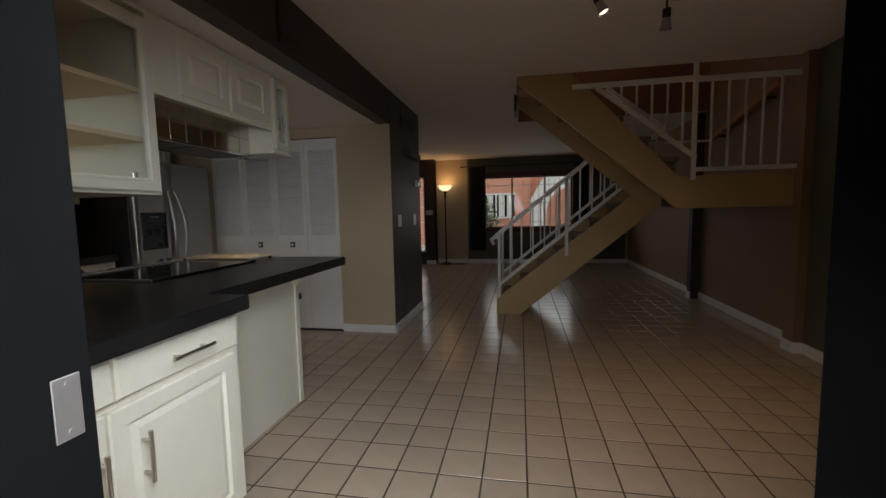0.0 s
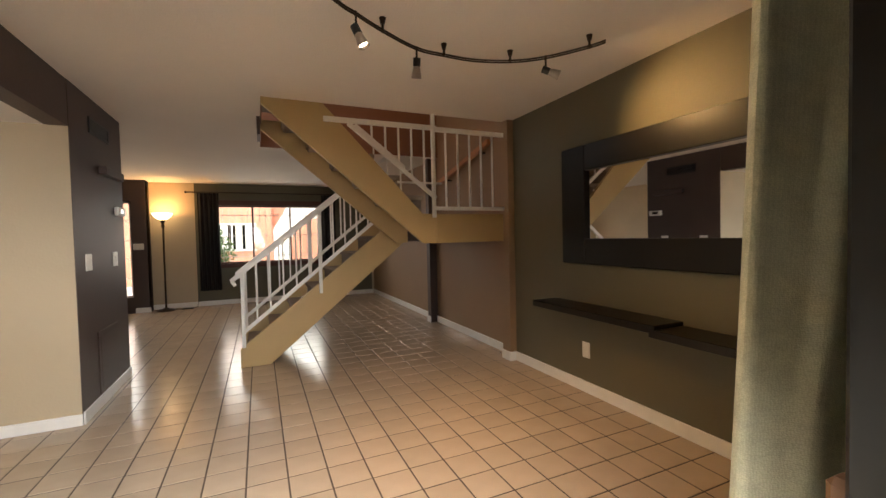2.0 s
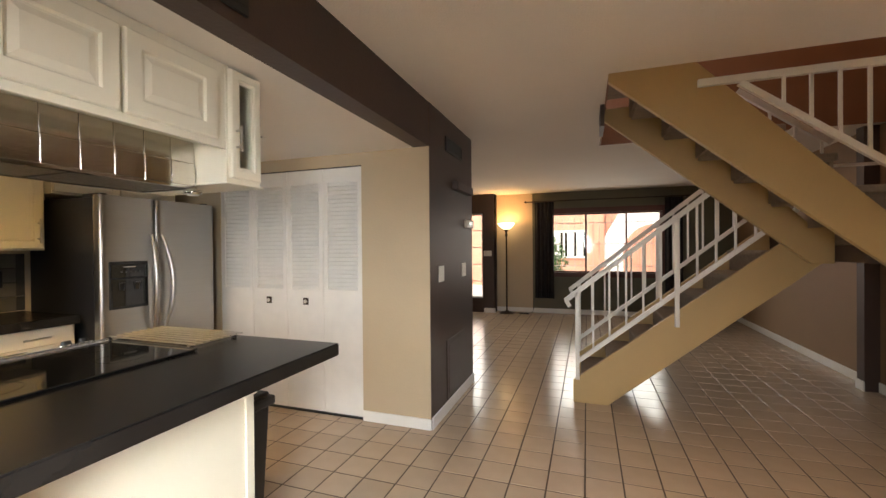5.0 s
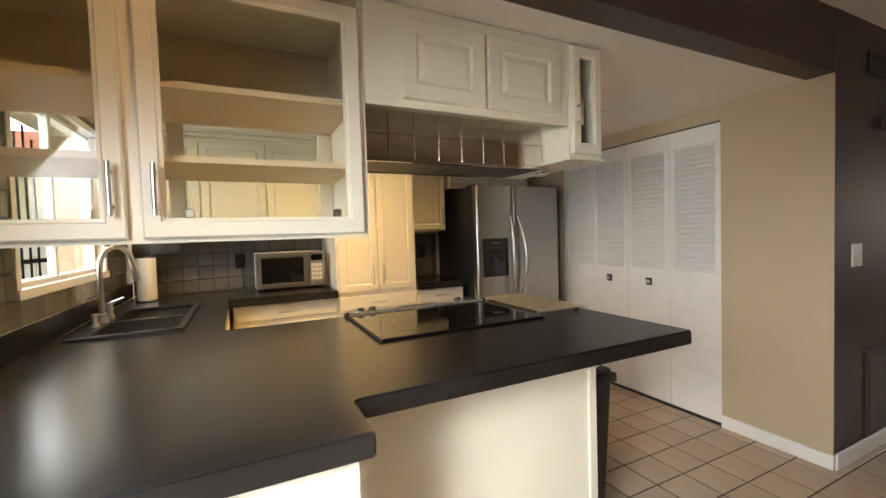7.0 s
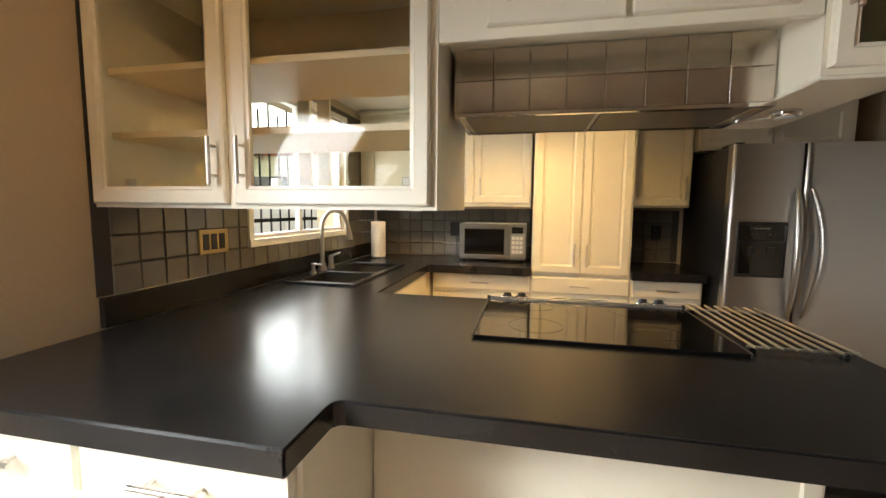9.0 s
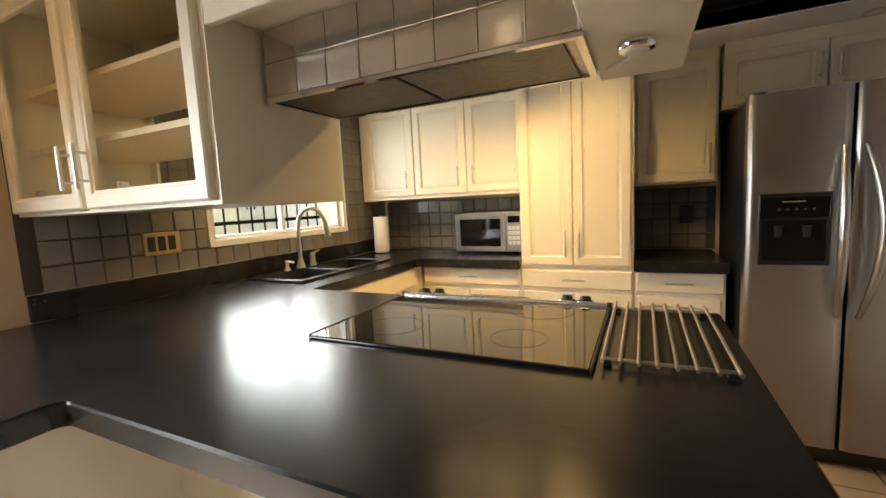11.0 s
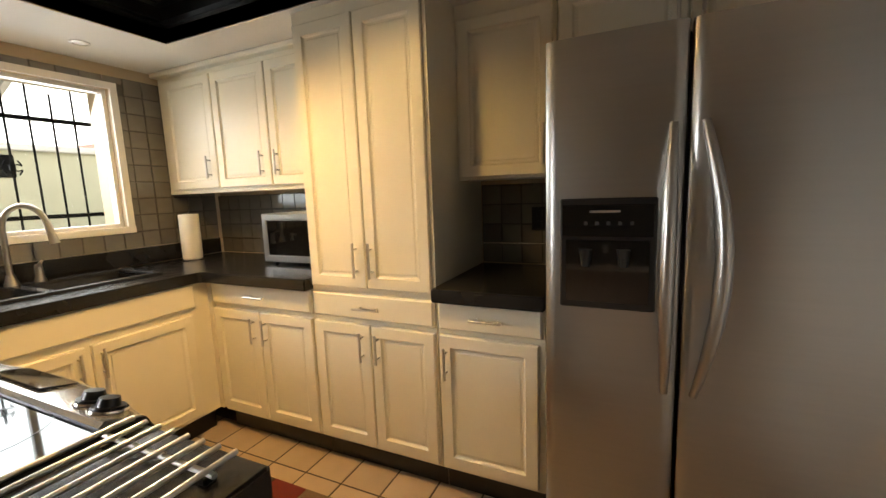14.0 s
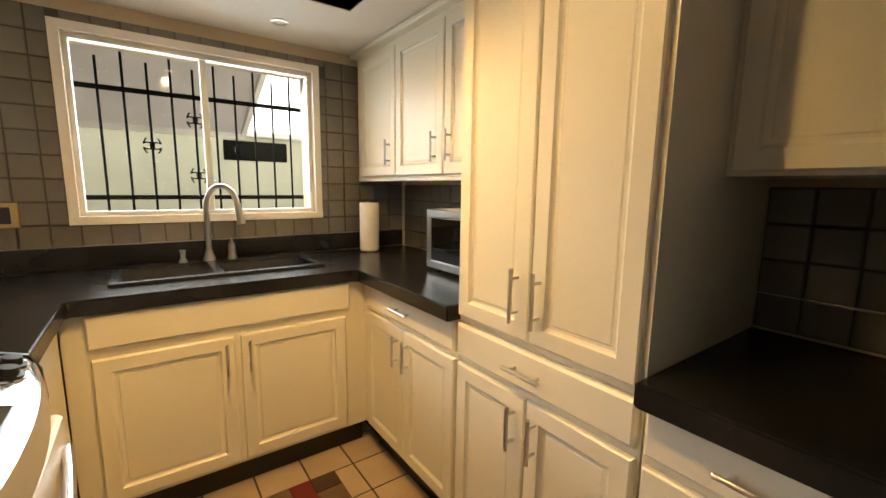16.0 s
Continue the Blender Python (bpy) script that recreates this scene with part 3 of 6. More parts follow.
# ---- worktops ----
def slab(name, outline, holes, z0, z1, label):
    """A worktop from an outline of (x, y), with rectangular cut-outs, by a grid of cells."""
    bm = bmesh.new()
    xs = sorted({p[0] for p in outline} | {h[0] for h in holes} | {h[1] for h in holes})
    ys = sorted({p[1] for p in outline} | {h[2] for h in holes} | {h[3] for h in holes})

    def inside(x, y):
        c, n = False, len(outline)
        for i in range(n):
            (xa, ya), (xb, yb) = outline[i], outline[(i + 1) % n]
            if (ya > y) != (yb > y) and x < (xb - xa) * (y - ya) / (yb - ya) + xa:
                c = not c
        return c and not any(h[0] < x < h[1] and h[2] < y < h[3] for h in holes)

    grid = {}
    for p, q in zip(xs, xs[1:]):
        for r, s in zip(ys, ys[1:]):
            if inside((p + q) / 2, (r + s) / 2):
                vs = [grid.setdefault((x, y), bm.verts.new((x, y, z1)) if (x, y) not in grid else None) for x, y in ((p, r), (q, r), (q, s), (p, s))]
                bm.faces.new(vs)
    out = bmesh.ops.extrude_face_region(bm, geom=bm.faces[:])
    bmesh.ops.translate(bm, vec=(0, 0, z0 - z1), verts=[v for v in out["geom"] if isinstance(v, bmesh.types.BMVert)])
    bmesh.ops.dissolve_limit(bm, angle_limit=0.01, verts=bm.verts, edges=bm.edges)
    tall = [e for e in bm.edges if abs(e.verts[0].co.z - e.verts[1].co.z) > 0.01 and e.is_convex and e.verts[0].co.y > YF + 0.5]
    bmesh.ops.bevel(bm, geom=tall, offset=0.022, segments=4, affect="EDGES", profile=0.5)
    sharp = [e for e in bm.edges if len(e.link_faces) == 2 and e.calc_face_angle() > 0.5]
    bmesh.ops.bevel(bm, geom=sharp, offset=0.005, segments=2, affect="EDGES")
    th = thing(name, (outline[0][0], outline[0][1], z0), label, "worktop")
    part("slab", bm, COUNTER, th)
    return th


SINK = (-2.30, -1.49, 1.30, 1.685)
HOB = (-1.325, -0.808, 2.392, 3.150)
wt = slab("worktop", [(XW + 0.02, YF + 0.03), (-0.150, YF + 0.03), (-0.150, 2.170), (-0.332, 2.170), (-0.332, 3.457), (-1.385, 3.457), (-1.385, 3.20), (-1.385, 1.858), (-2.395, 1.858), (-2.395, 2.568), (XW + 0.02, 2.568)],
     [(SINK[0] + 0.03, SINK[1] - 0.03, SINK[2] + 0.05, SINK[3] - 0.02)], CZ - CT, CZ, "black mottled laminate worktop running round the kitchen")
slab("worktop", [(XW + 0.02, 3.205), (-2.395, 3.205), (-2.395, 3.642), (XW + 0.02, 3.642)], [], CZ - CT, CZ, "short black laminate worktop beside the refrigerator")
part("upstand", box(XW + 0.022, YF + 0.006, CZ + 0.001, -0.62, YF + 0.028, CZ + 0.10, 0.003), COUNTER, wt, "black laminate upstand")
part("metal_trim", box(XW + 0.022, YF + 0.011, CZ + 0.1005, -0.62, YF + 0.030, CZ + 0.106, 0.001), STEELH, wt, "thin bright metal trim strip")
part("metal_trim", box(XW + 0.0105, YF + 0.03, CZ + 0.099, XW + 0.016, 2.566, CZ + 0.105, 0.001), STEELH, wt)

# ---- sink, tap ----
sink = thing("kitchen_sink", (-1.9, 1.47, CZ), "black double-bowl sink set in the worktop", "sink")
SX0, SX1, SY0, SY1 = -2.305, -1.488, 1.285, 1.700
mid = -1.86
bm = bmesh.new()
z = CZ + 0.014
for c in ((SX0, SY0, SX1, SY0 + 0.075), (SX0, SY1 - 0.03, SX1, SY1), (SX0, SY0 + 0.075, SX0 + 0.03, SY1 - 0.03), (SX1 - 0.03, SY0 + 0.075, SX1, SY1 - 0.03), (mid - 0.02, SY0 + 0.075, mid + 0.02, SY1 - 0.03)):
    add_box(bm, c[0], c[1], CZ + 0.001, c[2], c[3], z)
bmesh.ops.remove_doubles(bm, verts=bm.verts, dist=1e-5)
inner = {}
for face in bm.faces:
    inner.setdefault(tuple(round(c, 4) for c in face.calc_center_median()), []).append(face)
bmesh.ops.delete(bm, geom=[q for fs in inner.values() if len(fs) > 1 for q in fs], context="FACES_ONLY")
bmesh.ops.bevel(bm, geom=[e for e in bm.edges if len(e.link_faces) == 2 and e.calc_face_angle() > 0.5 and min(w.co.z for w in e.verts) > CZ + 0.005], offset=0.005, segments=3, affect="EDGES", profile=0.5)
SINKM = mat("black_composite_sink", (0.016, 0.016, 0.017), 0.25, vary=0.2, scale=40)
part("rim", bm, SINKM, sink)
for x0, x1 in ((SX0 + 0.03, mid - 0.02), (mid + 0.02, SX1 - 0.03)):
    bm = bmesh.new()
    y0, y1, b = SY0 + 0.075, SY1 - 0.03, CZ - 0.17
    add_box(bm, x0, y0, b - 0.004, x1, y1, b)
    add_box(bm, x0 - 0.004, y0, b, x0, y1, CZ), add_box(bm, x1, y0, b, x1 + 0.004, y1, CZ)
    add_box(bm, x0, y0 - 0.004, b, x1, y0, CZ), add_box(bm, x0, y1, b, x1, y1 + 0.004, CZ)
    bowl = part("bowl", bm, SINKM, sink)
    smooth(part("drain", lathe((x0 + x1) / 2, (y0 + y1) / 2, [(0.045, b + 0.001), (0.045, b + 0.005), (0.03, b + 0.004), (0.012, b + 0.002)]), CHROME, bowl, "steel drain"))
FX, FY, FZ = -1.86, 1.325, CZ + 0.012
tap = thing("kitchen_tap", (FX, FY, FZ), "brushed nickel gooseneck tap behind the sink", "tap")
smooth(part("base", lathe(FX, FY, [(0.027, FZ), (0.027, FZ + 0.012), (0.02, FZ + 0.03), (0.017, FZ + 0.05)]), NICKEL, tap))
arc = [(FX, FY, FZ + 0.04), (FX, FY, FZ + 0.26)] + [(FX - 0.060 * (1 - math.cos(u)), FY + 0.055 * (1 - math.cos(u)), FZ + 0.26 + 0.105 * math.sin(u)) for u in [math.pi * i / 14 for i in range(1, 14)]]
smooth(part("spout", sweep(arc, 0.0125, 12), NICKEL, tap))
smooth(part("spray_head", tube((FX - 0.119, FY + 0.109, FZ + 0.285), (FX - 0.132, FY + 0.121, FZ + 0.185), 0.014, 0.019), NICKEL, tap))
lev = thing("tap_lever", (FX - 0.1, FY + 0.005, FZ), "brushed nickel mixer lever beside the tap", "tap")
smooth(part("body", lathe(FX - 0.10, FY + 0.005, [(0.022, FZ), (0.022, FZ + 0.01), (0.016, FZ + 0.03), (0.016, FZ + 0.07), (0.012, FZ + 0.085)], 16), NICKEL, lev))
smooth(part("lever", tube((FX - 0.10, FY + 0.005, FZ + 0.078), (FX - 0.09, FY + 0.07, FZ + 0.105), 0.008, 0.006), NICKEL, lev))
soap = thing("soap_dispenser", (FX + 0.11, FY, FZ), "small nickel soap dispenser behind the sink", "soap dispenser")
smooth(part("body", lathe(FX + 0.11, FY, [(0.018, FZ), (0.018, FZ + 0.008), (0.01, FZ + 0.02), (0.01, FZ + 0.05), (0.014, FZ + 0.052), (0.014, FZ + 0.06)], 16), NICKEL, soap))
smooth(part("nozzle", tube((FX + 0.11, FY, FZ + 0.055), (FX + 0.105, FY + 0.05, FZ + 0.05), 0.006, 0.005), NICKEL, soap))

# paper towel roll on a stand
PX, PY = -2.70, 1.365
roll = thing("paper_towel_holder", (PX, PY, CZ), "white paper towel roll on a steel stand", "paper towel")
smooth(part("base", lathe(PX, PY, [(0.07, CZ), (0.07, CZ + 0.008), (0.062, CZ + 0.012)]), CHROME, roll))
smooth(part("roll", lathe(PX, PY, [(0.055, CZ + 0.013), (0.057, CZ + 0.016), (0.057, CZ + 0.285), (0.055, CZ + 0.288), (0.02, CZ + 0.288)]), PAPER, roll))
smooth(part("post", tube((PX, PY, CZ + 0.28), (PX, PY, CZ + 0.30), 0.008), CHROME, roll))

# microwave
mw = thing("microwave", (-2.72, 2.28, CZ), "silver microwave oven with a black glass door", "microwave")
MX1, MY0, MY1, MZ0, MZ1 = -2.668, 2.030, 2.525, CZ + 0.018, CZ + 0.285
part("case", box(-3.0, MY0, MZ0, MX1 - 0.02, MY1, MZ1, 0.006), PLATE, mw)
m = front((MX1 - 0.02, MY0, MZ0), "+x")
d = part("door", placed(nested(0.375, MZ1 - MZ0, [(0, 0), (0, 0.016), (0.004, 0.02), (0.032, 0.02), (0.036, 0.016)]), m), STEEL, mw)
part("glass", placed(box(0.038, 0.038, 0.0165, 0.337, MZ1 - MZ0 - 0.038, 0.0175), m), BLACKG, d, "black glass")
p = part("control_panel", placed(box(0.378, 0, 0, MY1 - MY0, MZ1 - MZ0, 0.02, 0.003), m), STEEL, mw)
part("display", placed(box(0.393, 0.20, 0.0205, 0.475, 0.245, 0.022), m), BLACKG, p)
for r in range(4):
    for c in range(3):
        part("button", placed(box(0.394 + 0.028 * c, 0.05 + 0.034 * r, 0.0205, 0.417 + 0.028 * c, 0.074 + 0.034 * r, 0.0225), m), PLATE, p)
for x in (-2.96, MX1 - 0.05):
    for y in (MY0 + 0.03, MY1 - 0.03):
        part("foot", box(x - 0.012, y - 0.012, CZ, x + 0.012, y + 0.012, MZ0), BLACKP, mw)

# refrigerator
FR0, FR1, FXF, FZ1 = 3.672, 4.530, -2.250, 1.682
fr = thing("refrigerator", (-2.65, 4.1, 0), "stainless steel side-by-side refrigerator with an ice dispenser", "refrigerator")
part("case", box(-3.0, FR0 + 0.005, 0.03, FXF - 0.07, FR1 - 0.005, FZ1 - 0.012, 0.006), BLACKM, fr)
part("kick_grille", box(-2.6, FR0 + 0.01, 0.012, FXF - 0.04, FR1 - 0.01, 0.085), BLACKP, fr)
SPL = 4.035


def fridge_door(y0, y1):
    bm = bmesh.new()
    prof = [(y0, 0), (y0, 0.045)] + [(y0 + 0.035 * (1 - math.cos(u)), 0.045 + 0.02 * math.sin(u)) for u in (0.4, 0.8, 1.2, 1.57)]
    prof += [(y1 - (p[0] - y0), p[1]) for p in prof[::-1]]
    lo = [bm.verts.new((FXF - 0.065 + d, y, 0.09)) for y, d in prof]
    hi = [bm.verts.new((FXF - 0.065 + d, y, FZ1)) for y, d in prof]
    for i in range(len(prof)):
        j = (i + 1) % len(prof)
        bm.faces.new((lo[i], lo[j], hi[j], hi[i]))
    bm.faces.new(lo[::-1]), bm.faces.new(hi)
    return smooth(part("door", bm, STEEL, fr), 30)


dl, dr = fridge_door(FR0, SPL - 0.004), fridge_door(SPL + 0.004, FR1)
for d, y, s in ((dl, SPL - 0.034, -0.3), (dr, SPL + 0.036, 1.9)):
    pts = [(FXF + 0.010 + 0.055 * math.sin(math.pi * i / 14) ** 0.8, y + s * 0.024 * math.sin(math.pi * i / 14), 0.70 + 0.73 * i / 14) for i in range(15)]
    smooth(part("handle", sweep(pts, [0.010 + 0.010 * math.sin(math.pi * i / 14) for i in range(15)], 10), STEEL, d, "curved steel handle"))
dp = part("dispenser", box(FXF - 0.004, 3.718, 0.925, FXF + 0.008, 3.972, 1.243, 0.004), BLACKP, dl, "black ice and water dispenser")
part("cavity", box(FXF + 0.0085, 3.735, 0.945, FXF + 0.0095, 3.955, 1.125), BLACKG, dp)
part("control_strip", box(FXF + 0.0085, 3.725, 1.135, FXF + 0.013, 3.965, 1.225, 0.002), BLACKG, dp)
BUTTON = mat("dim_grey_button_print", (0.05, 0.05, 0.05), 0.4, vary=0.1, scale=30)
for k in range(5):
    part("button", box(FXF + 0.0135, 3.785 + 0.030 * k, 1.168, FXF + 0.0148, 3.795 + 0.030 * k, 1.178), BUTTON, dp)
part("brand_bar", box(FXF + 0.0135, 3.80, 1.203, FXF + 0.0142, 3.88, 1.209), GREYM, dp)
for y in (3.79, 3.89):
    smooth(part("spout", tube((FXF + 0.012, y, 1.05), (FXF + 0.014, y, 1.10), 0.012, 0.018, 10), BLACKP, dp))
part("hinge_cover", box(-2.46, FR0 + 0.02, FZ1 - 0.011, -2.295, FR0 + 0.075, FZ1 + 0.014, 0.005), BLACKP, fr)
part("hinge_cover", box(-2.46, FR1 - 0.075, FZ1 - 0.011, -2.295, FR1 - 0.02, FZ1 + 0.014, 0.005), BLACKP, fr)

# ---- peninsula ----
pen = thing("peninsula_cabinet", (-0.9, 2.9, 0), "white painted peninsula cabinet below the worktop", "cabinet")
part("back_panel", box(-0.56, 2.168, 0, -0.545, 3.165, CZ - CT - 0.002), CAB, pen)
part("end_panel", box(-1.36, 3.158, 0, -0.562, 3.190, CZ - CT - 0.002), CAB, pen)
part("body", box(-1.36, 1.86, 0.12, -0.80, 2.385, CZ - CT - 0.002), CAB, pen)
for y in (3.15,):
    part("corner_trim", box(-0.543, y - 0.02, 0, -0.531, y + 0.02, CZ - CT - 0.002, 0.003), CAB, pen)
bm = bmesh.new()
prof = [(-0.530, 0.848), (-0.44, 0.848), (-0.44, 0.835), (-0.47, 0.815), (-0.49, 0.775), (-0.530, 0.755)]
lo, hi = [bm.verts.new((x, 3.10, z)) for x, z in prof], [bm.verts.new((x, 3.14, z)) for x, z in prof]
for i in range(len(prof)):
    j = (i + 1) % len(prof)
    bm.faces.new((lo[i], lo[j], hi[j], hi[i]))
bm.faces.new(lo[::-1]), bm.faces.new(hi)
part("bracket", bm, CAB, pen, "white bracket under the overhang")

wide = thing("hall_cabinet", (-0.4, 1.7, 0), "white base cabinet with a drawer facing the hall", "cabinet")
part("body", box(-0.80, YF + 0.03, 0.10, -0.215, 2.163, CZ - CT - 0.002), CAB, wide)
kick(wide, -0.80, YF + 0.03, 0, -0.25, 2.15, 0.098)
m = front((-0.215, YF + 0.03, 0), "+x")
drawer(wide, m, 0.443, 0.715, 0.478, 0.118, 0.17)
drawer(wide, m, 0.010, 0.715, 0.423, 0.118, 0.17)
cab_door(wide, m, 0.010, 0.12, 0.395, 0.575, (0.375, 0.530), RAISED_RINGS, 0.15)
cab_door(wide, m, 0.413, 0.12, 0.478, 0.575, (0.500, 0.530), RAISED_RINGS, 0.15)

# range with a glass cooktop and sloping knob panel
rg = thing("cooking_range", (-1.1, 2.77, 0), "slide-in range with a black glass cooktop and white front", "range")
part("body", box(-1.385, 2.405, 0.05, -0.82, 3.137, CZ - CT - 0.004), PLATE, rg)
top = part("cooktop", box(HOB[0], HOB[2], CZ + 0.001, HOB[1], HOB[3], CZ + 0.011, 0.003), BLACKG, rg, "black glass cooktop")
BURN = mat("burner_ring_print", (0.03, 0.03, 0.03), 0.12, vary=0.1, scale=30)
for cx, cy, r in ((-0.96, 2.58, 0.09), (-0.96, 2.96, 0.075), (-1.24, 2.58, 0.075), (-1.24, 2.96, 0.10)):
    bm = bmesh.new()
    n = 40
    for i in range(n):
        u, v = 2 * math.pi * i / n, 2 * math.pi * (i + 1) / n
        bm.faces.new([bm.verts.new((cx + q * math.cos(w), cy + q * math.sin(w), CZ + 0.0115)) for q, w in ((r, u), (r, v), (r - 0.003, v), (r - 0.003, u))])
    part("burner_ring", bm, BURN, top)
for y in (HOB[2] - 0.006, HOB[3]):
    part("edge_trim", box(HOB[0], y, CZ + 0.001, HOB[1], y + 0.006, CZ + 0.014, 0.002), BLACKM, rg)
RC, RH = 2.770, 0.376      # the knob panel's middle and half length


def panel_depth(y):
    return 0.080 + 0.050 * (1 - ((y - RC) / RH) ** 2)


bm = bmesh.new()
rings = []
for i in range(17):
    y = RC - RH + 2 * RH * i / 16
    d = panel_depth(y)
    prof = [(-1.326, CZ + 0.001), (-1.328, CZ + 0.016), (-1.336, CZ + 0.022), (-1.326 - d * 0.75, CZ + 0.004), (-1.326 - d * 0.93, CZ - 0.012), (-1.326 - d, CZ - 0.040), (-1.326 - d, CZ - 0.075), (-1.392, CZ - 0.095), (-1.392, CZ + 0.001)]
    rings.append([bm.verts.new((x, y, z)) for x, z in prof])
for p, q in zip(rings, rings[1:]):
    for i in range(9):
        bm.faces.new((p[i], p[(i + 1) % 9], q[(i + 1) % 9], q[i]))
bm.faces.new(rings[0][::-1]), bm.faces.new(rings[-1])
ENAMEL = mat("polished_white_steel", (0.70, 0.71, 0.73), 0.2, 0.85, vary=0.03, scale=20)
cp = smooth(part("control_panel", bm, ENAMEL, rg, "white glossy control panel with a bowed front"), 35)
for y0, y1 in ((RC - RH - 0.012, RC - RH - 0.0005), (RC + RH + 0.0005, RC + RH + 0.012)):
    part("end_cap", prism_xz([(-1.322, CZ + 0.001), (-1.326, CZ + 0.019), (-1.336, CZ + 0.026), (-1.390, CZ + 0.008), (-1.408, CZ - 0.03), (-1.412, CZ - 0.10), (-1.394, CZ - 0.10), (-1.394, CZ + 0.001)], y0, y1), BLACKP, cp)
n = Vector((-0.24, 0, 0.97)).normalized()
for y in (2.465, 2.525, 3.015, 3.075):
    d = panel_depth(y)
    c = Vector((-1.328 - d * 0.48, y, CZ + 0.0115))
    bm = tube(c, c + n * 0.008, 0.027, 0.026, 18)
    add_tube(bm, c + n * 0.008, c + n * 0.022, 0.019, 0.016, 18)
    k = smooth(part("knob", bm, BLACKP, cp, "black knob with a chrome ring"))
    smooth(part("ring", tube(c + n * 0.0005, c + n * 0.004, 0.031, 0.030, 18), CHROME, k))
mm = Matrix.Translation((-1.390, RC, CZ + 0.0125)) @ Matrix.Rotation(radians(-14), 4, "Y")
part("display", placed(box(-0.030, -0.105, 0.0005, 0.032, 0.105, 0.003), mm), BLACKG, cp)
m = front((-1.388, 3.146, 0), "-x")
od = part("oven_door", placed(nested(0.75, 0.56, [(0, 0), (0, 0.035), (0.006, 0.045), (0.07, 0.045), (0.075, 0.042)]), m @ Matrix.Translation((0, 0.205, 0))), PLATE, rg)
part("glass", placed(box(0.12, 0.31, 0.0425, 0.63, 0.62, 0.0455), m), BLACKG, od)
for x in (0.06, 0.69):
    smooth(part("handle_foot", placed(tube((x, 0.680, 0.04), (x, 0.690, 0.056), 0.008, n=8), m), CHROME, od))
bm = sweep([(0.03 + 0.069 * i, 0.690, 0.05 + 0.030 * math.sin(math.pi * i / 10)) for i in range(11)], 0.012, 10)
smooth(part("handle", placed(bm, m), CHROME, od, "chrome oven door handle"))
part("bottom_drawer", placed(nested(0.75, 0.145, DRAWER_RINGS), m @ Matrix.Translation((0, 0.055, 0))), PLATE, rg)

# chrome rack of bars on the worktop
rk = thing("counter_trivet", (-1.1, 3.3, CZ), "chrome roll-up rack of bars lying on the worktop", "rack")
for k in range(8):
    y = 3.172 + 0.0345 * k
    smooth(part("bar", tube((-1.365, y, CZ + 0.022), (-0.835, y, CZ + 0.022), 0.0042, n=10), SATIN, rk))
for x in (-1.325, -0.875):
    smooth(part("cross_bar", tube((x, 3.165, CZ + 0.013), (x, 3.42, CZ + 0.013), 0.0045, n=8), SATIN, rk))
    for y in (3.18, 3.405):
        part("foot", box(x - 0.01, y - 0.008, CZ, x + 0.01, y + 0.008, CZ + 0.012, 0.002), BLACKP, rk)

# bin under the overhang
bn = thing("waste_bin", (-0.82, 3.33, 0), "tall dark grey plastic waste bin beside the peninsula", "waste bin")
bm = box(-0.975, 3.225, 0, -0.675, 3.425, 0.62)
for v in bm.verts:
    if v.co.z < 0.1:
        v.co.x, v.co.y = -0.825 + (v.co.x + 0.825) * 0.80, 3.325 + (v.co.y - 3.325) * 0.80
bmesh.ops.bevel(bm, geom=bm.edges[:], offset=0.02, segments=2, affect="EDGES")
smooth(part("body", bm, BINP, bn), 50)
part("rim", box(-0.988, 3.212, 0.605, -0.662, 3.438, 0.650, 0.012, 2), BINP, bn)
part("lid", box(-0.97, 3.23, 0.6505, -0.68, 3.42, 0.668, 0.008), BINP, bn)

# ---- hanging cabinets over the peninsula ----
GX0, GX1 = -1.10, -0.637
gc = thing("glass_cabinet", (-0.9, 1.75, 1.30), "cream hanging cabinet with two glass doors", "cabinet")
GY0, GY1, GZ0, GZ1 = YF + 0.004, 2.312, 1.295, KZ - 0.003
part("bottom", box(GX0, GY0, GZ0, GX1 - 0.001, GY1, GZ0 + 0.03), CAB, gc)
part("top", box(GX0, GY0, GZ1 - 0.02, GX1 - 0.001, GY1, GZ1), CAB, gc)
part("side", box(GX0, GY0, GZ0 + 0.03, GX1 - 0.001, GY0 + 0.018, GZ1 - 0.02), CAB, gc)
part("side", box(GX0, GY1 - 0.018, GZ0 + 0.03, GX1 - 0.001, GY1, GZ1 - 0.02), CAB, gc)
part("divider", box(GX1 - 0.022, 1.69, GZ0 + 0.03, GX1 - 0.003, 1.735, GZ1 - 0.02), CAB, gc)
# back and shelves carry the lamp's warm tint in their paint
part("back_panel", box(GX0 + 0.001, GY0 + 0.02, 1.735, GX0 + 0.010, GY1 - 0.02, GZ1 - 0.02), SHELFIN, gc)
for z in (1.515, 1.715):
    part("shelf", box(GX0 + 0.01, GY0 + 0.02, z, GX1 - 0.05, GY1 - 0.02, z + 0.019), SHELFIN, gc)


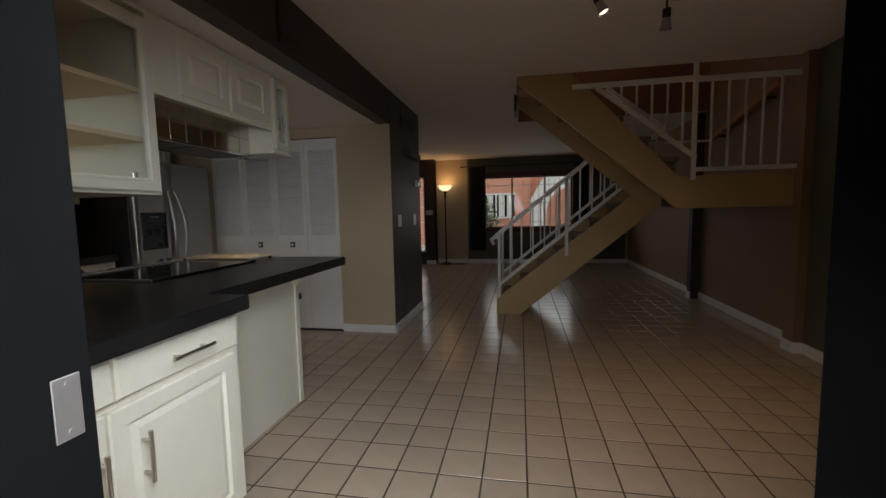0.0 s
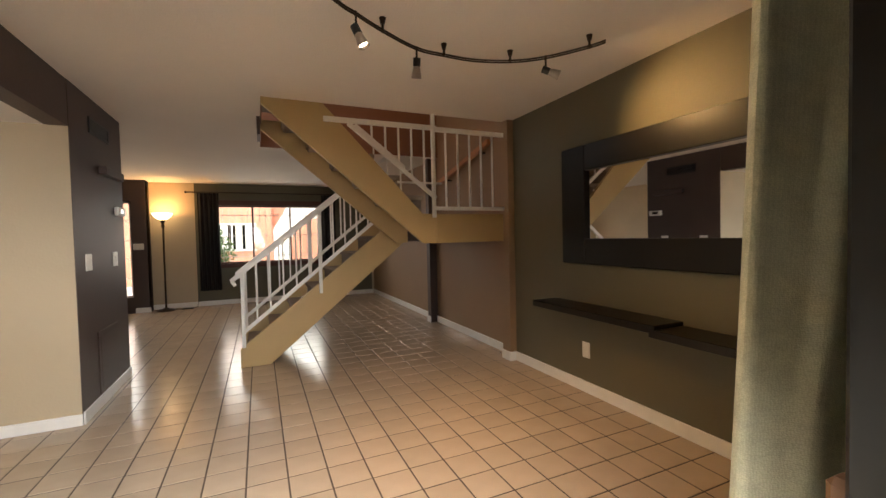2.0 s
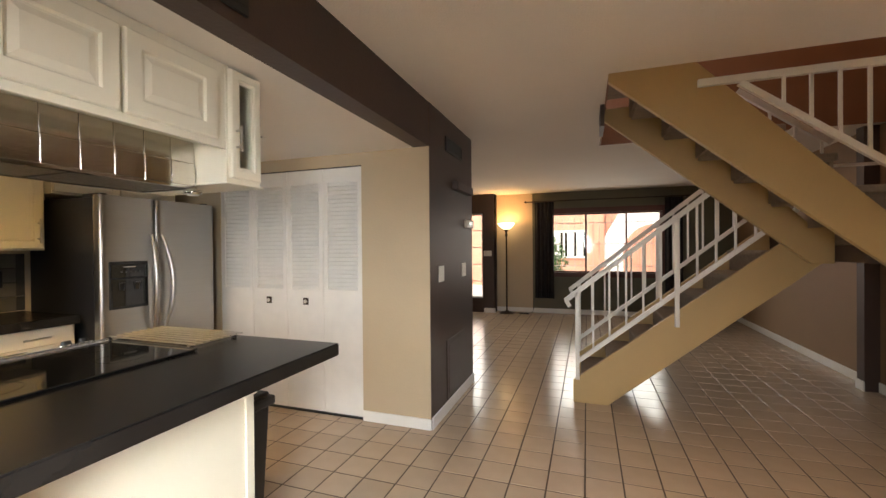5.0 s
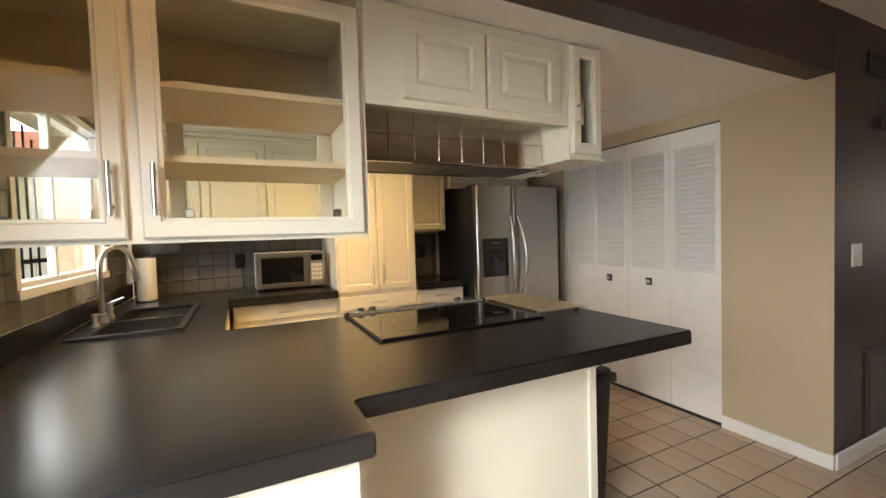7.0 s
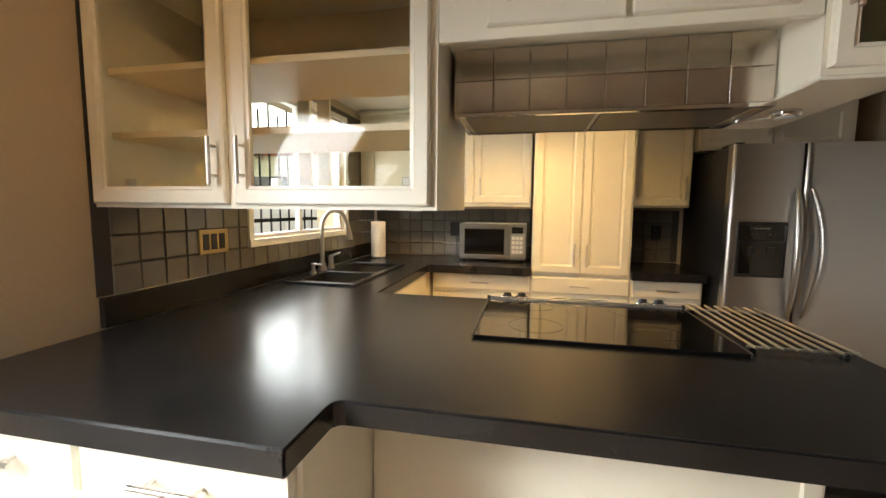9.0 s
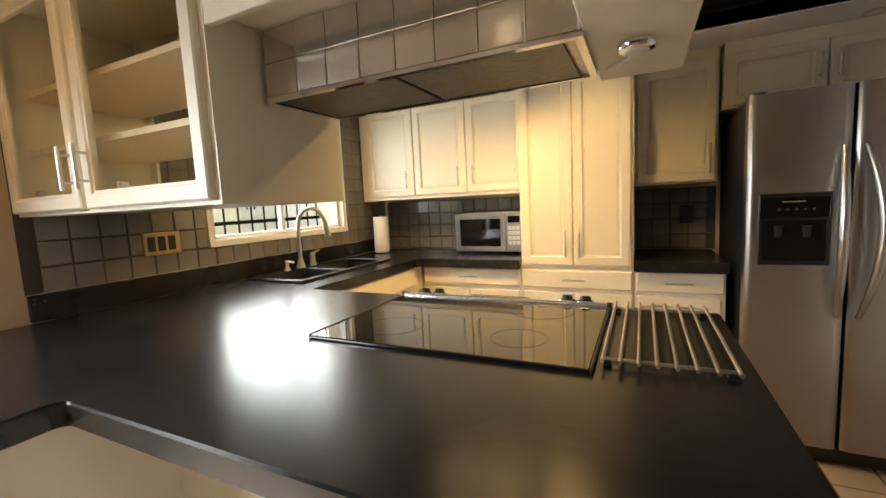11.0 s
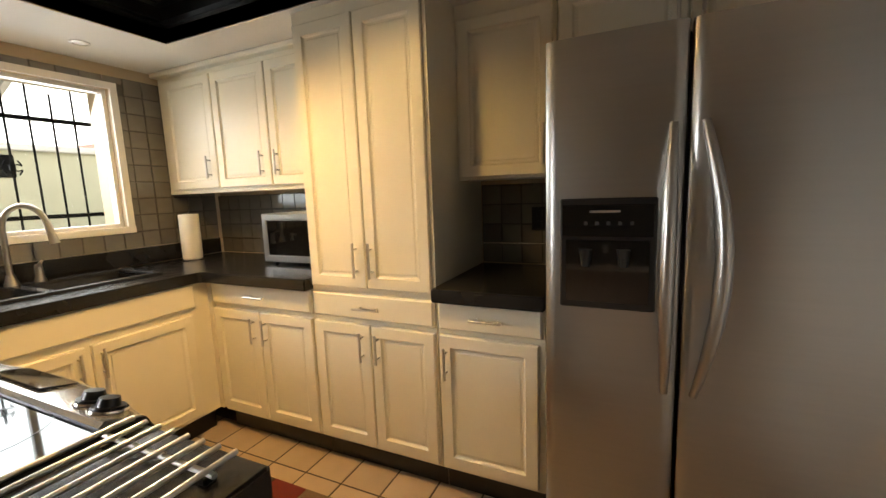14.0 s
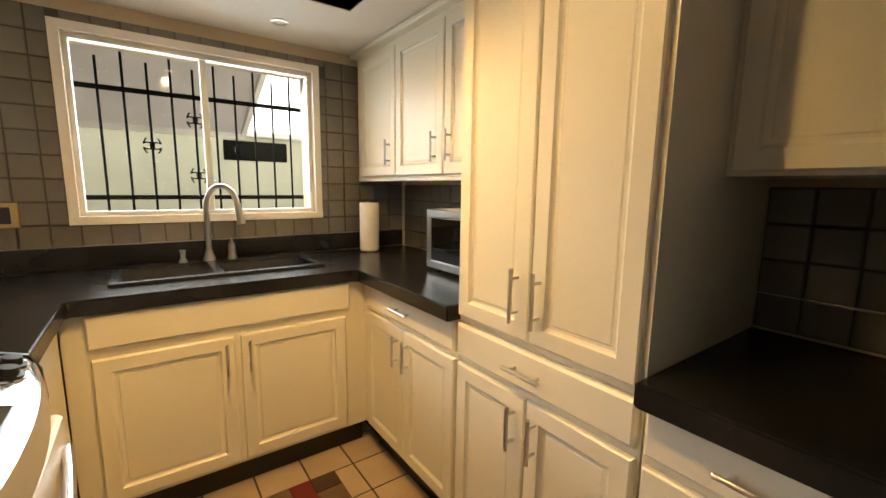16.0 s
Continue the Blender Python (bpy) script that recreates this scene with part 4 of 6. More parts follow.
def glass_door(cab, m, x, y, w, h, f, pull=None):
    bm = bmesh.new()
    loops = []
    rings = [(0, 0), (0, 0.015), (0.005, 0.02), (f - 0.012, 0.02), (f - 0.008, 0.015), (f, 0.014), (f, 0.0)]
    for inset, z in rings:
        loops.append([bm.verts.new(c) for c in ((inset, inset, z), (w - inset, inset, z), (w - inset, h - inset, z), (inset, h - inset, z))])
    for p, q in zip(loops, loops[1:] + loops[:1]):
        for i in range(4):
            bm.faces.new((p[i], p[(i + 1) % 4], q[(i + 1) % 4], q[i]))
    d = part("door", placed(bm, m @ Matrix.Translation((x, y, 0))), CAB, cab)
    g = part("glass", placed(box(x + f - 0.004, y + f - 0.004, 0.005, x + w - f + 0.004, y + h - f + 0.004, 0.008), m), CABGLASS, d, "clear glass pane")
    g.visible_shadow = False
    if pull:
        handle(d, m, *pull, 0.13)
    return d


m = front((GX1, 0, 0), "+x")
glass_door(gc, m, GY0 + 0.012, GZ0 + 0.012, 0.475, 0.69, 0.052, (1.665, 1.43))
glass_door(gc, m, 1.722, GZ0 + 0.012, 0.572, 0.69, 0.052, (1.755, 1.43))
m = front((GX0, 0, 0), "-x")
glass_door(gc, m, -1.69, GZ0 + 0.012, 0.475, 0.69, 0.052)
glass_door(gc, m, -2.294, GZ0 + 0.012, 0.572, 0.69, 0.052)
for y in (1.30, 1.60, 1.82, 2.22):
    part("hinge", box(GX1 - 0.05, y - 0.012, 1.36, GX1 - 0.025, y + 0.012, 1.385, 0.003), NICKEL, gc)

oc = thing("hood_cabinet", (-0.9, 2.7, 1.75), "cream cabinet with raised panels above the hood", "cabinet")
part("body", box(GX0, GY1 + 0.002, 1.756, GX1 - 0.021, 3.148, KZ - 0.003), CAB, oc)
part("face_frame", box(GX1 - 0.020, GY1 + 0.002, 1.716, GX1, 3.148, KZ - 0.003, 0.002), CAB, oc)
m = front((GX1, GY1 + 0.002, 0), "+x")
cab_door(oc, m, 0.122, 1.742, 0.316, 0.262, None, RAISED_RINGS)
cab_door(oc, m, 0.452, 1.742, 0.332, 0.262, None, RAISED_RINGS)

ec = thing("end_cabinet", (-0.9, 3.27, 1.61), "narrow cream end cabinet with a slim glass door", "cabinet")
EY0, EY1 = 3.150, 3.325
bm = boxes((GX0 - 0.08, EY0, 1.590, GX1, EY0 + 0.015, KZ - 0.003), (GX0 - 0.08, EY1 - 0.015, 1.590, GX1, EY1, KZ - 0.003), (GX0 - 0.08, EY0 + 0.015, 1.605, GX0 - 0.065, EY1 - 0.015, KZ - 0.003), (GX0 - 0.08, EY0 + 0.015, 1.590, GX1, EY1 - 0.015, 1.605))
part("body", bm, CAB, ec)
m = front((GX1, EY0, 0), "+x")
d = glass_door(ec, m, 0.010, 1.605, 0.155, 0.43, 0.045)
handle(d, m, 0.032, 1.76, 0.10)
part("lip", box(GX0 - 0.09, EY0 - 0.006, 1.580, GX1 + 0.012, EY1 + 0.012, 1.5895, 0.003), CAB, ec)
pk = thing("puck_light", (-0.92, 3.235, 1.5650), "small round chrome puck light under the end cabinet", "lamp")
smooth(part("ring", lathe(-0.92, 3.235, [(0.036, 1.5785), (0.038, 1.5700), (0.034, 1.5620), (0.026, 1.5600)]), CHROME, pk))
smooth(part("lens", lathe(-0.92, 3.235, [(0.025, 1.5595), (0.022, 1.5560), (0.01, 1.5550)]), PLATE, pk))
part("cable", sweep([(-0.95, 3.26, 1.5760), (-1.0, 3.22, 1.5740), (-1.05, 3.19, 1.5760), (-1.08, 3.165, 1.5770)], 0.003, 6), PLATE, pk)

# the hood, faced with steel tiles
FILTER = mat("greasy_filter_mesh", (0.16, 0.15, 0.135), 0.45, 0.8, vary=0.3, scale=60, bump=0.4, bump_scale=220)
hd = thing("range_hood", (-0.95, 2.73, 1.57), "stainless steel range hood faced with square metal tiles", "range hood")
HX0, HX1, HY0, HY1 = -1.085, -0.795, 2.325, 3.140
part("shell", boxes((HX0, HY0, 1.575, HX1 - 0.006, HY1, 1.7335)), STEEL, hd)
m = front((HX1 - 0.006, HY0, 0), "+x")
nt = 7
ty = 0.115
tw = (HY1 - HY0 - ty) / nt
for row, (z0, z1, o) in enumerate(((1.576, 1.664, 0.005), (1.665, 1.752, 0.002))):
    part("side_plate", placed(box(0.001, z0, 0, ty - 0.001, z1, 0.004 + o, 0.002), m), STEELH, hd)
    for k in range(nt):
        part("tile", placed(nested(tw - 0.001, z1 - z0, [(0, 0), (0, 0.004 + o), (0.0025, 0.006 + o), (0.005, 0.006 + o)]), m @ Matrix.Translation((ty + k * tw, z0, 0))), STEELH, hd)
m = front((0, HY1, 0), "+y")
part("end_plate", placed(box(-HX1 + 0.002, 1.580, 0, -HX0 - 0.002, 1.730, 0.004), m), STEELH, hd)
part("lower_rim", boxes((HX0 - 0.004, HY0, 1.565, HX0 + 0.012, HY1 + 0.006, 1.5745), (HX1 - 0.010, HY0, 1.565, HX1 + 0.008, HY1 + 0.006, 1.5745), (HX0 + 0.012, HY0, 1.565, HX1 - 0.010, HY0 + 0.014, 1.5745), (HX0 + 0.012, HY1 - 0.010, 1.565, HX1 - 0.010, HY1 + 0.006, 1.5745)), CHROME, hd)
for y in (HY0 + 0.03, (HY0 + HY1) / 2 + 0.006):
    part("filter", box(HX0 + 0.02, y, 1.5675, HX1 - 0.018, y + (HY1 - HY0) / 2 - 0.04, 1.5742), FILTER, hd)

# ---- closet: four louvred bifold leaves ----
plan["origin"] = HALL
cl = thing("door_closet", ((CLO[0] + CLO[1]) / 2, YC, 0), "white louvred bifold closet doors, closed", "door", kind="structure")
lw = (CLO[1] - CLO[0]) / 4
for k in range(4):
    x0 = CLO[0] + k * lw + 0.002
    w = lw - 0.004
    y0, y1 = YC + 0.008, YC + 0.036
    sx = 0.038
    z0, z1 = 0.02, CLO[3] - 0.008
    lz0, lz1 = 0.985, 1.835
    leaf = part("leaf", boxes((x0, y0, z0, x0 + sx, y1, z1), (x0 + w - sx, y0, z0, x0 + w, y1, z1), (x0 + sx, y0, lz1, x0 + w - sx, y1, z1), (x0 + sx, y0, z0, x0 + w - sx, y1, lz0)), TRIM, cl)
    ns = 26
    pitch = (lz1 - lz0) / ns
    for i in range(ns):
        z = lz0 + pitch * (i + 0.5)
        bm = bar((x0 + sx, y0 + 0.012, z), (x0 + w - sx, y0 + 0.012, z), 0.038, 0.006)
        bmesh.ops.rotate(bm, verts=bm.verts, cent=(0, y0 + 0.012, z), matrix=Matrix.Rotation(radians(56), 3, "X"))
        part("slat", bm, TRIM, leaf)
    if k in (1, 2):
        kx = -1.812 if k == 1 else -1.445
        kb = part("knob", box(kx - 0.026, y0 - 0.006, 0.865, kx + 0.026, y0 - 0.0005, 0.920, 0.002), BRONZE, leaf, "square pewter knob plate")
        smooth(part("boss", placed(lathe(0, 0, [(0.012, 0), (0.016, 0.006), (0.012, 0.014), (0.004, 0.016)], 16), Matrix.Translation((kx, y0 - 0.0065, 0.892)) @ Matrix.Rotation(radians(90), 4, "X")), NICKEL, kb))
structure("closet_track", box(CLO[0], YC + 0.002, CLO[3] - 0.007, CLO[1], YC + 0.045, CLO[3]), BLACKM, "dark head track of the closet", "trim")
# black strip in place of the shade in the gap below the leaves
structure("closet_gap_shade", box(CLO[0], YC + 0.004, 0.0005, CLO[1], YC + 0.05, 0.012), BLACKM, "black strip standing in for the shade in the gap under the closet doors", "trim")
structure("closet_inside", box(CLO[0] - 0.05, YC + 0.13, 0, CLO[1] + 0.05, YC + 0.15, HZ - 0.01), TRIM, "pale inside of the closet", "wall")


# ---- stairs ----
SY0, SY1 = 4.555, 5.42    # upper flight between its stringers
LY0, LY1 = 5.50, 6.40     # lower flight
LAND = 1.45
LX = 2.165                # landing edge
stair = thing("staircase", (1.5, 5.5, 0), "tan painted staircase with carpeted treads and a half landing", "staircase", kind="structure")


lower_prof = [(0.585, 0.0), (0.855, 0.0), (2.10, 1.03), (2.30, 1.20), (2.30, 1.53), (2.075, 1.355), (0.585, 0.185)]
upper_prof = [(LX, 1.185), (LX + 0.13, 1.185), (LX + 0.13, LAND + 0.005), (LX - 0.01, LAND + 0.005), (1.26, HZ + 0.04), (0.83, HZ + 0.04), (0.83, HZ - 0.05)]
for y0 in (LY0, LY1 - 0.04):
    part("stringer", prism_xz(lower_prof, y0, y0 + 0.04, 0.003), STRING, stair)
for y0 in (SY0, SY1 - 0.04):
    part("stringer", prism_xz(upper_prof, y0, y0 + 0.04, 0.003), STRING, stair)
for k in range(7):
    r, g = LAND / 8, (LX - 0.66) / 7
    x, z = 0.66 + g * k, r * (k + 1)
    part("tread", box(x - 0.02, LY0 + 0.042, z - 0.04, x + g + 0.005, LY1 - 0.042, z, 0.012, 2), CARPET, stair)
    part("riser", box(x + 0.004, LY0 + 0.042, z - r, x + 0.022, LY1 - 0.042, z - 0.041), CARPET, stair)
for k in range(7):
    r, g = 0.178, 0.225
    x, z = LX - g * k, LAND + r * (k + 1)
    part("tread", box(x - g - 0.01, SY0 + 0.042, z - 0.045, x + 0.02, SY1 - 0.042, z, 0.012, 2), CARPET, stair)
    part("riser", box(x - 0.022, SY0 + 0.042, z - r - 0.02, x - 0.004, SY1 - 0.042, z - 0.046), CARPET, stair)
part("landing", box(LX + 0.14, SY0 + 0.042, LAND - 0.14, XR + 0.045, LY1 + 0.04, LAND, 0.01), CARPET, stair)
part("fascia", box(LX + 0.131, SY0, 1.185, 3.02, SY0 + 0.04, LAND + 0.005, 0.003), STRING, stair)
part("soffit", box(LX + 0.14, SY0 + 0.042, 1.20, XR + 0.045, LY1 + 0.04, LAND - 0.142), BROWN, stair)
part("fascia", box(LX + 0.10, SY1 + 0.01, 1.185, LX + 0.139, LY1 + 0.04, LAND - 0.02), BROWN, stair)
part("header", box(0.80, SY1 - 0.30, HZ - 0.16, 0.828, SY1 + 0.02, HZ - 0.001), BROWN, stair)


def railing(name, y, a, b, height, label, n, post=0.032, extra=()):
    """A sloping steel railing in a plane of one y, from a to b (x, z of the lower rail's ends)."""
    rl = thing(name, (a[0], y, a[1]), label, "railing")
    (xa, za), (xb, zb) = a, b
    part("lower_rail", bar((xa, y, za), (xb, y, zb), 0.026, 0.034), RAIL, rl)
    part("top_rail", bar((xa, y, za + height), (xb, y, zb + height), 0.032, 0.040), RAIL, rl)
    for k in range(1, n):
        f = k / n
        x, z = xa + (xb - xa) * f, za + (zb - za) * f
        part("baluster", box(x - 0.0075, y - 0.0075, z, x + 0.0075, y + 0.0075, z + height), RAIL, rl)
    for x, z0, z1 in extra:
        part("post", box(x - post / 2, y - post / 2, z0, x + post / 2, y + post / 2, z1, 0.002), RAIL, rl)
    return rl


SLOPE = 0.81
for y, lab in ((LY0 - 0.012, "white steel stair railing on the near side of the lower flight"), (LY1 + 0.012, "white steel stair railing on the far side of the lower flight")):
    r = railing("stair_railing", y, (0.62, 0.350), (2.13, 0.350 + 1.51 * SLOPE), 0.585, lab, 12, extra=((0.62, 0.20, 0.935), (1.362, 0.68, 1.535)))
    part("scroll", bar((0.62, y, 0.935), (0.525, y, 0.858), 0.032, 0.040), RAIL, r)
    part("scroll", bar((0.53, y, 0.862), (0.56, y, 0.81), 0.032, 0.030), RAIL, r)
gy = SY0 - 0.012
gr = railing("landing_railing", gy, (2.27, 1.505), (3.02, 1.505), 0.725, "white steel guard railing on the landing", 6, extra=((2.27, 1.42, HZ + 0.02),))
sr = thing("stair_railing", (1.45, gy, 1.6), "white steel railing along the upper flight", "railing")
part("top_rail", bar((1.30, gy, 2.235), (2.30, gy, 2.240), 0.032, 0.040), RAIL, sr)
part("lower_rail", bar((1.50, gy, 2.215), (2.29, gy, 1.60), 0.026, 0.034), RAIL, sr)
for k in range(5):
    x = 1.70 + 0.12 * k
    part("baluster", box(x - 0.0075, gy - 0.0075, 2.215 - (x - 1.50) * 0.778, x + 0.0075, gy + 0.0075, 2.235), RAIL, sr)
fr_y = SY1 + 0.02
sr2 = thing("stair_railing", (1.45, fr_y, 1.6), "white steel railing on the inner side of the upper flight", "railing")
part("top_rail", bar((1.75, fr_y, 2.45), (2.30, fr_y, 2.02), 0.032, 0.040), RAIL, sr2)
part("lower_rail", bar((2.05, fr_y, 1.86), (2.75, fr_y, 1.86), 0.02, 0.02), RAIL, sr2)
for k in range(3):
    x = 1.95 + 0.15 * k
    part("baluster", box(x - 0.0075, fr_y - 0.0075, LAND + 0.1, x + 0.0075, fr_y + 0.0075, 2.29 - (x - 1.95) * 0.78), RAIL, sr2)
hr = thing("wall_handrail", (XR - 0.03, 5.6, 2.0), "orange stained wooden handrail on the stair wall", "handrail")
part("rail", bar((XR - 0.02, 4.9, 2.25), (XR - 0.02, 6.2, 1.98), 0.04, 0.055), WOODO, hr)
for y, z in ((5.1, 2.21), (6.0, 2.02)):
    part("bracket", box(XR - 0.02, y - 0.012, z - 0.05, XR + 0.049, y + 0.012, z - 0.028), BRONZE, hr)

# ---- mirror wall ----
mr = thing("wall_mirror", (XR, 2.85, 1.01), "large mirror in a wide espresso-stained wooden frame", "mirror")
MY0, MY1, MZ0, MZ1 = 1.925, 3.715, 1.01, 1.915
FWY, FWZ = 0.255, 0.195
m = front((XR, 0, 0), "-x")


def board(y0, y1, z0, z1):
    part("frame_board", box(XR - 0.042, y0, z0, XR - 0.001, y1, z1, 0.005), ESPR, mr)


MI0, MI1 = 2.055, MY1 - FWY
board(MI1 + 0.001, MY1, MZ0, MZ1), board(MY0 - 0.12, MI0 - 0.001, MZ0, MZ1)
board(MI0, MI1, MZ0, MZ0 + FWZ), board(MI0, MI1, MZ1 - FWZ, MZ1)
part("glass", box(XR - 0.012, MI0, MZ0 + FWZ, XR - 0.003, MI1, MZ1 - FWZ), MIRROR, mr, "silvered mirror glass")


def shelf(y0, y1, z0, z1, lab):
    s = thing("floating_shelf", (XR, (y0 + y1) / 2, z0), lab, "shelf", "floating shelves under the mirror")
    part("board", box(XR - 0.255, y0, z0, XR - 0.001, y1, z1, 0.006, 2), ESPR, s)


shelf(2.69, 3.84, 0.655, 0.705, "espresso floating shelf below the mirror, upper of two")
shelf(1.55, 2.73, 0.630, 0.680, "espresso floating shelf below the mirror, lower of two")


def plate(name, m, w, h, material, label, category, kind="switch"):
    """A wall plate on a front's frame m, centred at its origin."""
    p = thing(name, m.translation, label, category)
    b = part("plate", placed(nested(w, h, [(0, 0), (0, 0.004), (0.004, 0.007), (0.006, 0.007)]), m @ Matrix.Translation((-w / 2, -h / 2, 0.001))), material, p)
    if kind == "switch":
        part("toggle", placed(box(-0.012, -0.024, 0.008, 0.012, 0.024, 0.013, 0.002), m), material, p)
    elif kind == "outlet":
        for z in (-0.026, 0.026):
            part("socket", placed(box(-0.014, z - 0.016, 0.008, 0.014, z + 0.016, 0.0105, 0.003), m), material, p)
    return p


plate("power_outlet", front((XR, 3.50, 0.335), "-x"), 0.078, 0.122, PLATE, "white wall outlet on the olive wall", "outlet", "outlet")
plate("light_switch", front((XB + 0.004, 4.85, 1.115), "+x"), 0.115, 0.122, PLATE, "white double light switch on the brown wall", "light switch")
plate("light_switch", front((XB + 0.004, 5.46, 1.115), "+x"), 0.115, 0.122, PLATE, "white light switch beside the wall's end", "light switch")
th = thing("thermostat", (XB + 0.004, 5.60, 1.53), "white and grey wall thermostat on the brown wall", "thermostat")
part("body", box(XB + 0.004, 5.50, 1.495, XB + 0.035, 5.72, 1.570, 0.006), PLATE, th)
part("display", box(XB + 0.0355, 5.56, 1.515, XB + 0.037, 5.66, 1.552), BLACKG, th)
ch = thing("door_chime", (XB + 0.004, 5.38, 1.82), "dark brown door chime box on the brown wall", "door chime")
part("box", box(XB + 0.004, 5.14, 1.80, XB + 0.06, 5.62, 1.87, 0.006), BROWN, ch)
bv = thing("air_vent", (XB + 0.004, 2.1, 2.2), "black vent on the brown beam face", "air vent")
part("grille", box(XB + 0.0005, 2.77, 2.09, XB + 0.014, 2.94, 2.30, 0.003), BLACKM, bv)
for k in range(6):
    part("slat", box(XB + 0.0145, 2.78, 2.115 + 0.028 * k, XB + 0.018, 2.93, 2.127 + 0.028 * k), BLACKP, bv)
vt = thing("air_vent", (XB + 0.004, 5.19, 2.15), "black air return grille high on the brown wall", "air vent")
part("frame", boxes((XB + 0.004, 4.97, 2.09, XB + 0.016, 5.41, 2.105), (XB + 0.004, 4.97, 2.195, XB + 0.016, 5.41, 2.21), (XB + 0.004, 4.97, 2.105, XB + 0.016, 4.985, 2.195), (XB + 0.004, 5.395, 2.105, XB + 0.016, 5.41, 2.195)), BLACKM, vt)
part("backing", box(XB + 0.0041, 4.985, 2.105, XB + 0.006, 5.395, 2.195), BLACKP, vt)
for k in range(8):
    z = 2.111 + 0.0108 * k
    part("slat", box(XB + 0.0062, 4.985, z, XB + 0.014, 5.395, z + 0.003), BLACKM, vt)
ap = thing("access_panel", (XB + 0.004, 5.2, 0.1), "brown painted access panel low on the brown wall", "access panel")
part("panel", box(XB + 0.0042, 4.96, 0.095, XB + 0.012, 5.43, 0.575, 0.003), BROWN, ap)
part("grille", box(XB + 0.0125, 5.0, 0.14, XB + 0.015, 5.39, 0.53, 0.001), BROWN, ap)

# ---- curved track light ----
TRK = [(0.62, 2.47), (0.90, 2.70), (1.145, 2.923), (1.233, 2.984), (1.394, 3.094), (1.623, 3.218), (1.802, 3.240), (1.995, 3.240), (2.213, 3.175), (2.381, 3.051), (2.525, 2.844), (2.56, 2.76)]
tl = thing("track_light", (1.7, 3.2, HZ), "curved dark metal track with swivelling spotlights on the ceiling", "lamp")
pts = []
for i in range(len(TRK) - 1):
    p0, p1, p2, p3 = (Vector(TRK[max(0, min(len(TRK) - 1, i + d))]) for d in (-1, 0, 1, 2))
    for s in range(4):
        u = s / 4
        q = 0.5 * ((2 * p1) + (p2 - p0) * u + (2 * p0 - 5 * p1 + 4 * p2 - p3) * u * u + (3 * p1 - p0 - 3 * p2 + p3) * u ** 3)
        pts.append((q.x, q.y))
pts.append(TRK[-1])
TZ = HZ - 0.066
part("rail", sweep([(x, y, TZ + 0.006) for x, y in pts], 0.005, 8), BRONZE, tl)
part("rail", sweep([(x, y, TZ - 0.006) for x, y in pts], 0.005, 8), BRONZE, tl)
for i in (5, 16, 24, 32, 40):
    x, y = pts[i]
    bm = tube((x, y, TZ - 0.01), (x, y, HZ - 0.03), 0.007, n=10)
    add_tube(bm, (x, y, HZ - 0.032), (x, y, HZ - 0.001), 0.011, 0.018, 12)
    smooth(part("stem", bm, BRONZE, tl))
HEADS = [(pts[2], (-0.62, 1.30, 1.62), 26, 58), (pts[12], (2.15, 2.55, 0.0), 58, 96), (pts[20], (1.75, 3.9, 0.0), 36, 96), (pts[36], (3.09, 2.62, 1.85), 32, 100)]


def track_head(x, y, target, watts, degrees):
    bm = tube((x, y, TZ + 0.012), (x, y, TZ - 0.060), 0.006, n=8)
    smooth(part("drop_rod", bm, BRONZE, tl))
    c = Vector((x, y, TZ - 0.075))
    d = (Vector(target) - c).normalized()
    h = smooth(part("lamp_head", tube(c - d * 0.022, c + d * 0.022, 0.021, 0.021, 14), BLACKP, tl))
    bm = bmesh.new()
    q = d.to_track_quat("Z", "Y")
    n, rings = 18, []
    for r, s in ((0.018, 0.022), (0.030, 0.085), (0.027, 0.084), (0.014, 0.03)):
        rings.append([bm.verts.new(c + q @ Vector((r * math.cos(2 * math.pi * i / n), r * math.sin(2 * math.pi * i / n), s))) for i in range(n)])
    for a, b in zip(rings, rings[1:]):
        for i in range(n):
            bm.faces.new((a[i], a[(i + 1) % n], b[(i + 1) % n], b[i]))
    smooth(part("cone", bm, GREYM, h, "satin grey metal cone"), 60)
    smooth(part("bulb", tube(c + d * 0.06, c + d * 0.072, 0.022, 0.020, 14), BULB, h, "lit halogen bulb"))
    spot_lamp("track_spot", c + d * 0.09, target, watts, WARM, degrees, 1.0, 0.02)


for (x, y), target, watts, degrees in HEADS:
    track_head(x, y, target, watts, degrees)

# ---- kitchen lamps ----
plan["origin"] = KITCHEN


def recessed(x, y):
    t = thing("recessed_light", (x, y, KZ), "small round recessed ceiling light with a metal ring", "lamp", "recessed kitchen lights")
    smooth(part("ring", lathe(x, y, [(0.042, KZ - 0.001), (0.042, KZ - 0.005), (0.030, KZ - 0.007), (0.028, KZ - 0.002)]), NICKEL, t))
    smooth(part("lens", lathe(x, y, [(0.027, KZ - 0.0012), (0.027, KZ - 0.003), (0.01, KZ - 0.0035)]), PLATE, t))


